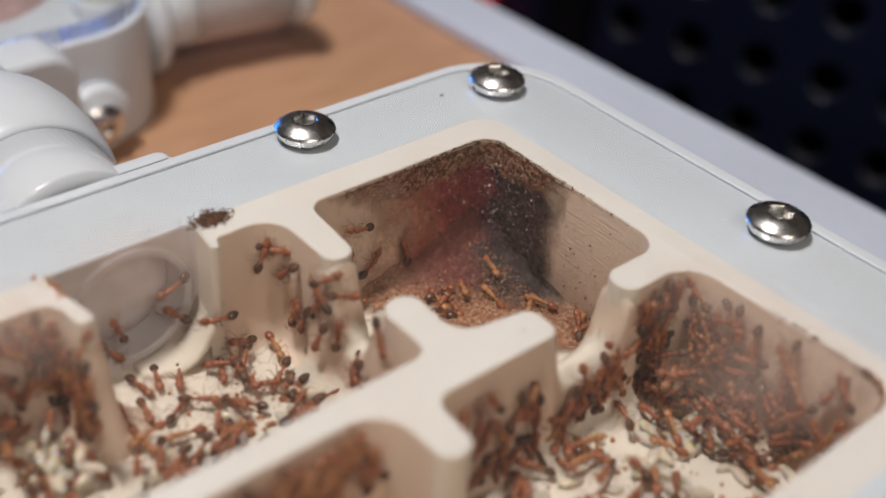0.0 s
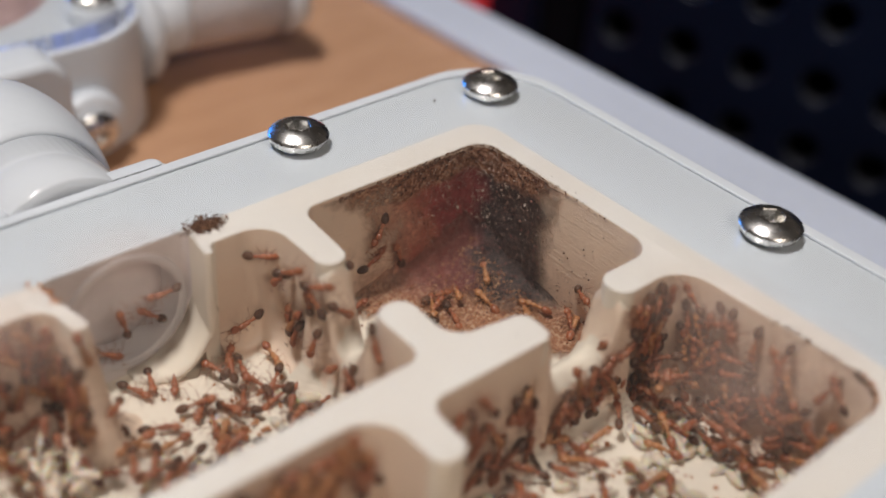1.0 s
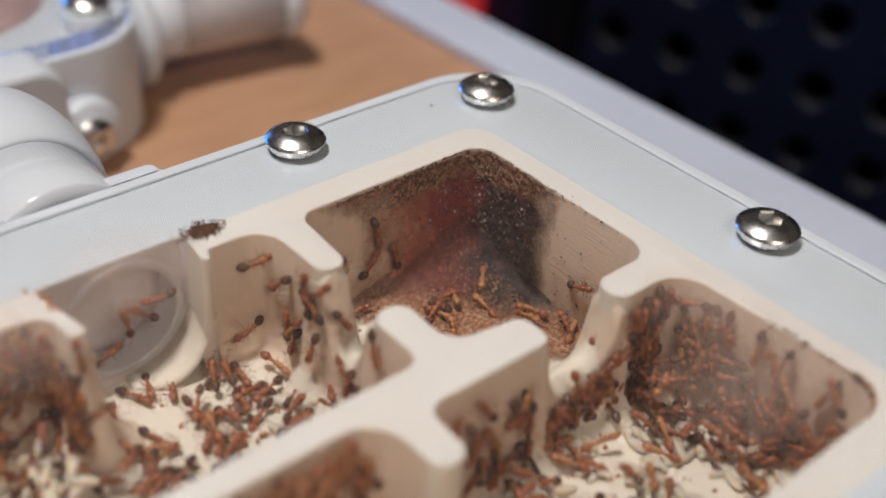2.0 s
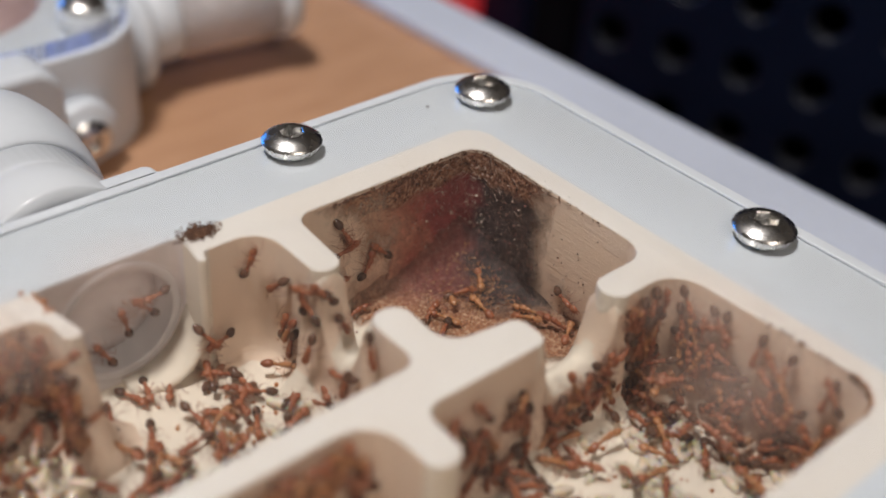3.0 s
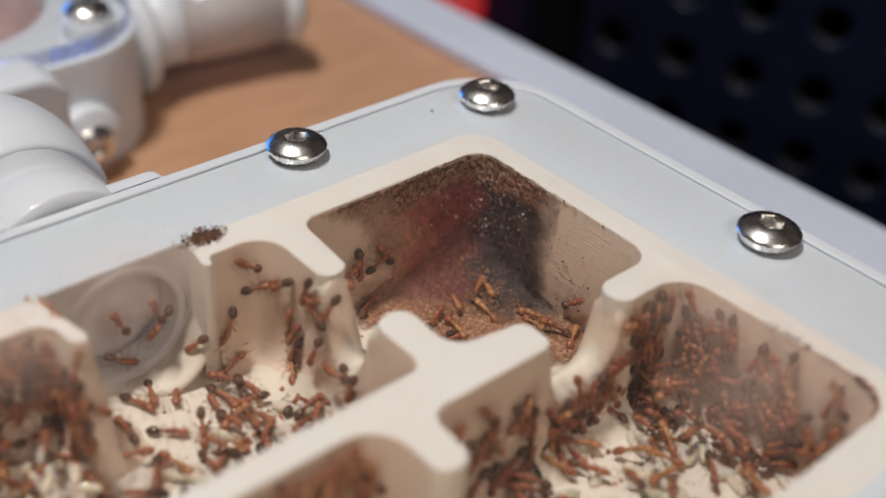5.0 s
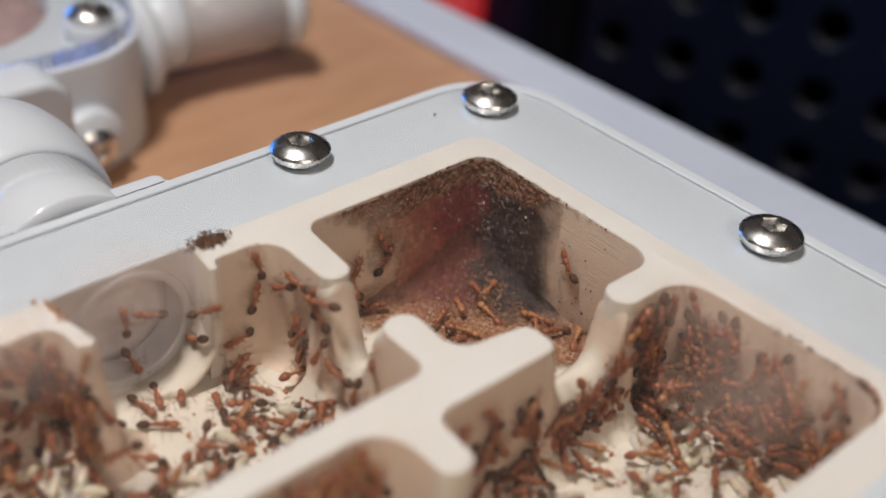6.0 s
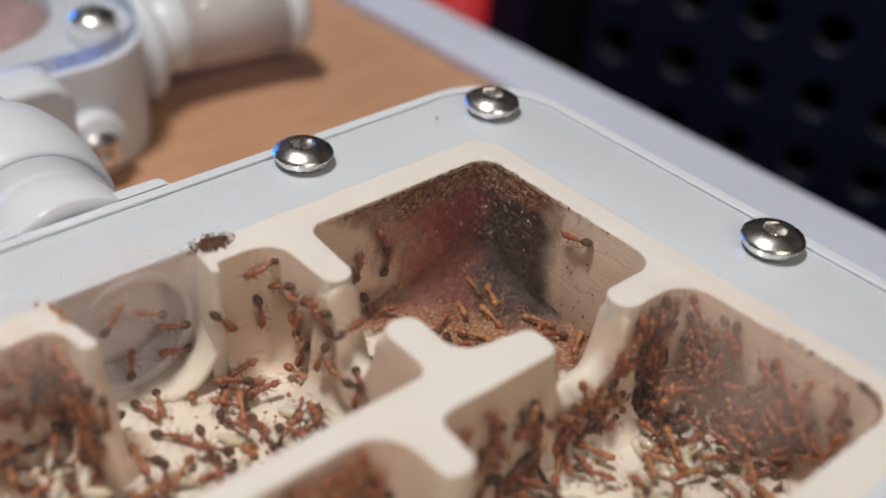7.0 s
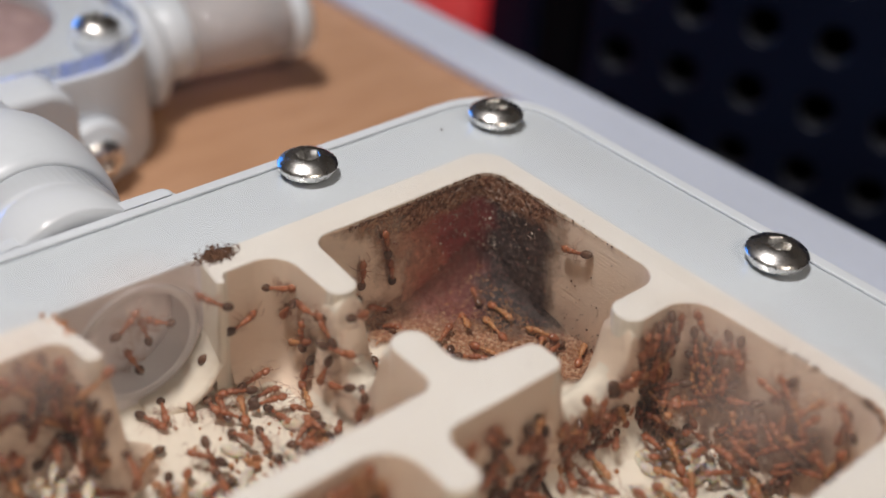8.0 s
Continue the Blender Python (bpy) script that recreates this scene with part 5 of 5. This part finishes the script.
guided(0, [(0, 33.9, -8.1, -12.9, None, -94), (1.5, 32.4, -7.5, -10.9, -51, 145), (3, 33.3, -6.9, -11.2, -66, 158), (4.5, 33.0, -7.0, -12.0, -66, -172), (6, 33.4, -6.9, -11.5, -66, 174), (8, 35.3, -10.9, -12.9, None, -11)])
walkers = [(copy_thing(k, rows[0][1]), eased(rows), stepping) for k, rows, stepping in ROUTES]


def ant_mass(poses, label):
    """Crowded ants that cannot be counted, as one mesh: poses as from stand()."""
    vs, fs, slots, mats = [], [], [], []
    for k, m in poses:
        for o in ANTS[k].children:
            place, base, mat = m @ o.matrix_basis, len(vs), o.data.materials[0]
            if mat not in mats:
                mats.append(mat)
            vs += [place @ v.co for v in o.data.vertices]
            fs += [[base + i for i in f.vertices] for f in o.data.polygons]
            slots += [mats.index(mat)] * len(o.data.polygons)
    me = bpy.data.meshes.new("ant_mass")
    me.from_pydata(vs, [], fs)
    for mat in mats:
        me.materials.append(mat)
    me.polygons.foreach_set("material_index", slots)
    me.polygons.foreach_set("use_smooth", [True] * len(fs))
    return tagged(new("ant_mass", me), label, "ants", kind="stuff")


def crowd(count, x0, x1, y0, y1, z0, z1, wall=None, kinds=(0, 0, 1, 1, 2)):
    out = []
    while len(out) < count:
        x, y, z, g = rng.uniform(x0, x1), rng.uniform(y0, y1), rng.uniform(z0, z1), rng.uniform(0, 6.28)
        if wall is None:
            if free(x, y, 0.8):
                out.append((rng.choice(kinds), stand((x, y, z), (math.cos(g), math.sin(g), rng.gauss(0, 0.3)), (rng.gauss(0, 0.4), rng.gauss(0, 0.4), 1))))
        else:
            n = Vector((*wall, 0))
            e = Vector((-n.y, n.x, 0))
            g = rng.choice((1, -1)) * (1.57 + rng.gauss(0, 0.6))
            out.append((rng.choice(kinds), stand((x, y, z), e * math.cos(g) + Vector((0, 0, math.sin(g))), n)))
    return out


ant_mass(crowd(14, 6.35, 6.6, -57.5, -51.8, FLOOR + 1, -2.0, (1, 0), (0, 1, 2, 2)) + crowd(7, 7.6, 13, -58, -51.6, FLOOR, FLOOR + 5.5, None, (0, 1, 2, 2)) + crowd(9, 6.8, 10.4, -51.2, -51.1, FLOOR + 1, -2.5, (0, -1), (0, 1, 2)) + crowd(14, 9.6, 13.0, -51.5, -51.0, FLOOR + 1.5, -3.2, (0, -1), (0, 1, 2)), "dense mass of reddish-brown ants in a plaster alcove")
ant_mass(crowd(95, 29.65, 30.6, -57, -39.6, -7, -2.0, (1, 0), (0, 1, 2, 2)) + crowd(14, 31, 40, -56, -40, FLOOR, FLOOR + 2, None, (0, 1, 2)), "dense mass of reddish-brown ants under the partition")
ant_mass(crowd(8, 43, 50, -6.75, -6.7, FLOOR + 1, -5, (0, -1)) + crowd(12, 43, 50.5, -26, -8, FLOOR, FLOOR + 2) + crowd(12, 31.2, 31.3, -33, -23.5, FLOOR + 1, -3, (1, 0)) + crowd(26, 32.6, 40, -6.75, -6.7, FLOOR + 1.5, -1.9, (0, -1)) + crowd(20, 31.2, 31.6, -14.0, -8.2, FLOOR + 0.5, -2.4, (1, 0)) + crowd(10, 32.5, 36, -11, -8.4, FLOOR + 1, FLOOR + 5) + crowd(10, 33.5, 42, -14, -8.5, FLOOR, FLOOR + 2.5) + crowd(10, 30.9, 31.5, -20.5, -14.5, FLOOR + 1.5, -6.0, (1, 0)), "dense mass of reddish-brown ants along the chamber walls")
for a in ANTS:
    for o in (*a.children_recursive, a):
        bpy.data.objects.remove(o)


# ---- brood ----
def brood(size, bend, label):
    """A milky grub: a bent, ringed, tapered body with a small head end."""
    ob = thing("larva", label, "ant larva", group="brood on the floor")
    n, pts, rad = 12, [], []
    for i in range(n + 1):
        f = i / n
        g = (f - 0.5) * bend
        pts.append((math.sin(g) / bend * size, (1 - math.cos(g)) / bend * size, 0.2 * size))
        rad.append(size * 0.21 * max(0.08, math.sin(math.pi * (0.06 + 0.9 * f)) ** 0.6) * (1.0 + 0.05 * (i % 2)))
    part("body", rod(pts, rad, 12), M["brood"], ob)
    part("head", ball(pts[-1], (size * 0.07, size * 0.06, size * 0.06), 8, 6), M["brood"], ob)
    return ob


GRUBS = [brood(2.2, 0.25, "glassy milk-white ant pupa lying on the plaster floor"), brood(1.7, 1.4, "curled milk-white ant larva lying on the plaster floor"), brood(2.5, 0.15, "large glassy ant pupa lying on the plaster floor")]
nursery = [(14.0, -35.0, 2, 0.6), (15.6, -33.5, 2, 1.1), (16.6, -37.3, 0, 0.2), (14.9, -46.6, 2, 0.4)]
for cx, cy, sx, sy, count in ((38.5, -13.5, 2.6, 2.4, 30), (38.0, -20.0, 3.0, 3.0, 9), (45.0, -12.0, 2.0, 2.5, 6), (12.5, -55.5, 2.8, 2.8, 44), (17.5, -45, 2.5, 3.0, 12), (34.0, -27.0, 1.6, 2.5, 6)):
    for _ in range(count):
        nursery.append((dice.gauss(cx, sx), dice.gauss(cy, sy), dice.choice((0, 0, 0, 1, 2)), dice.uniform(0, 6.28)))
for x, y, k, g in nursery:
    if free(x, y, 1.0):
        copy_thing(GRUBS[k], pose(x * MM, y * MM, (FLOOR - 0.08 + (dice.uniform(0, 2.2) if y < -52 and x < 20 else 0)) * MM, dice.uniform(-8, 8), dice.uniform(-8, 8), math.degrees(g)))
for a in GRUBS:
    for o in (*a.children_recursive, a):
        bpy.data.objects.remove(o)


# ---- all that moves ----
def motions():
    for ob, rows, stepping in walkers:
        walk(ob, rows)
        if stepping:
            legs = [c for c in ob.children if c.name.startswith("leg")]
            for i, limb in enumerate(legs):
                home, sign = limb.matrix_basis.copy(), 1 if i in (0, 3, 4) else -1
                walk(limb, [(k * 0.4, home @ pose(0, 0, 0, 0, 0, sign * (13 if k % 2 else -13))) for k in range(21)])


motions()
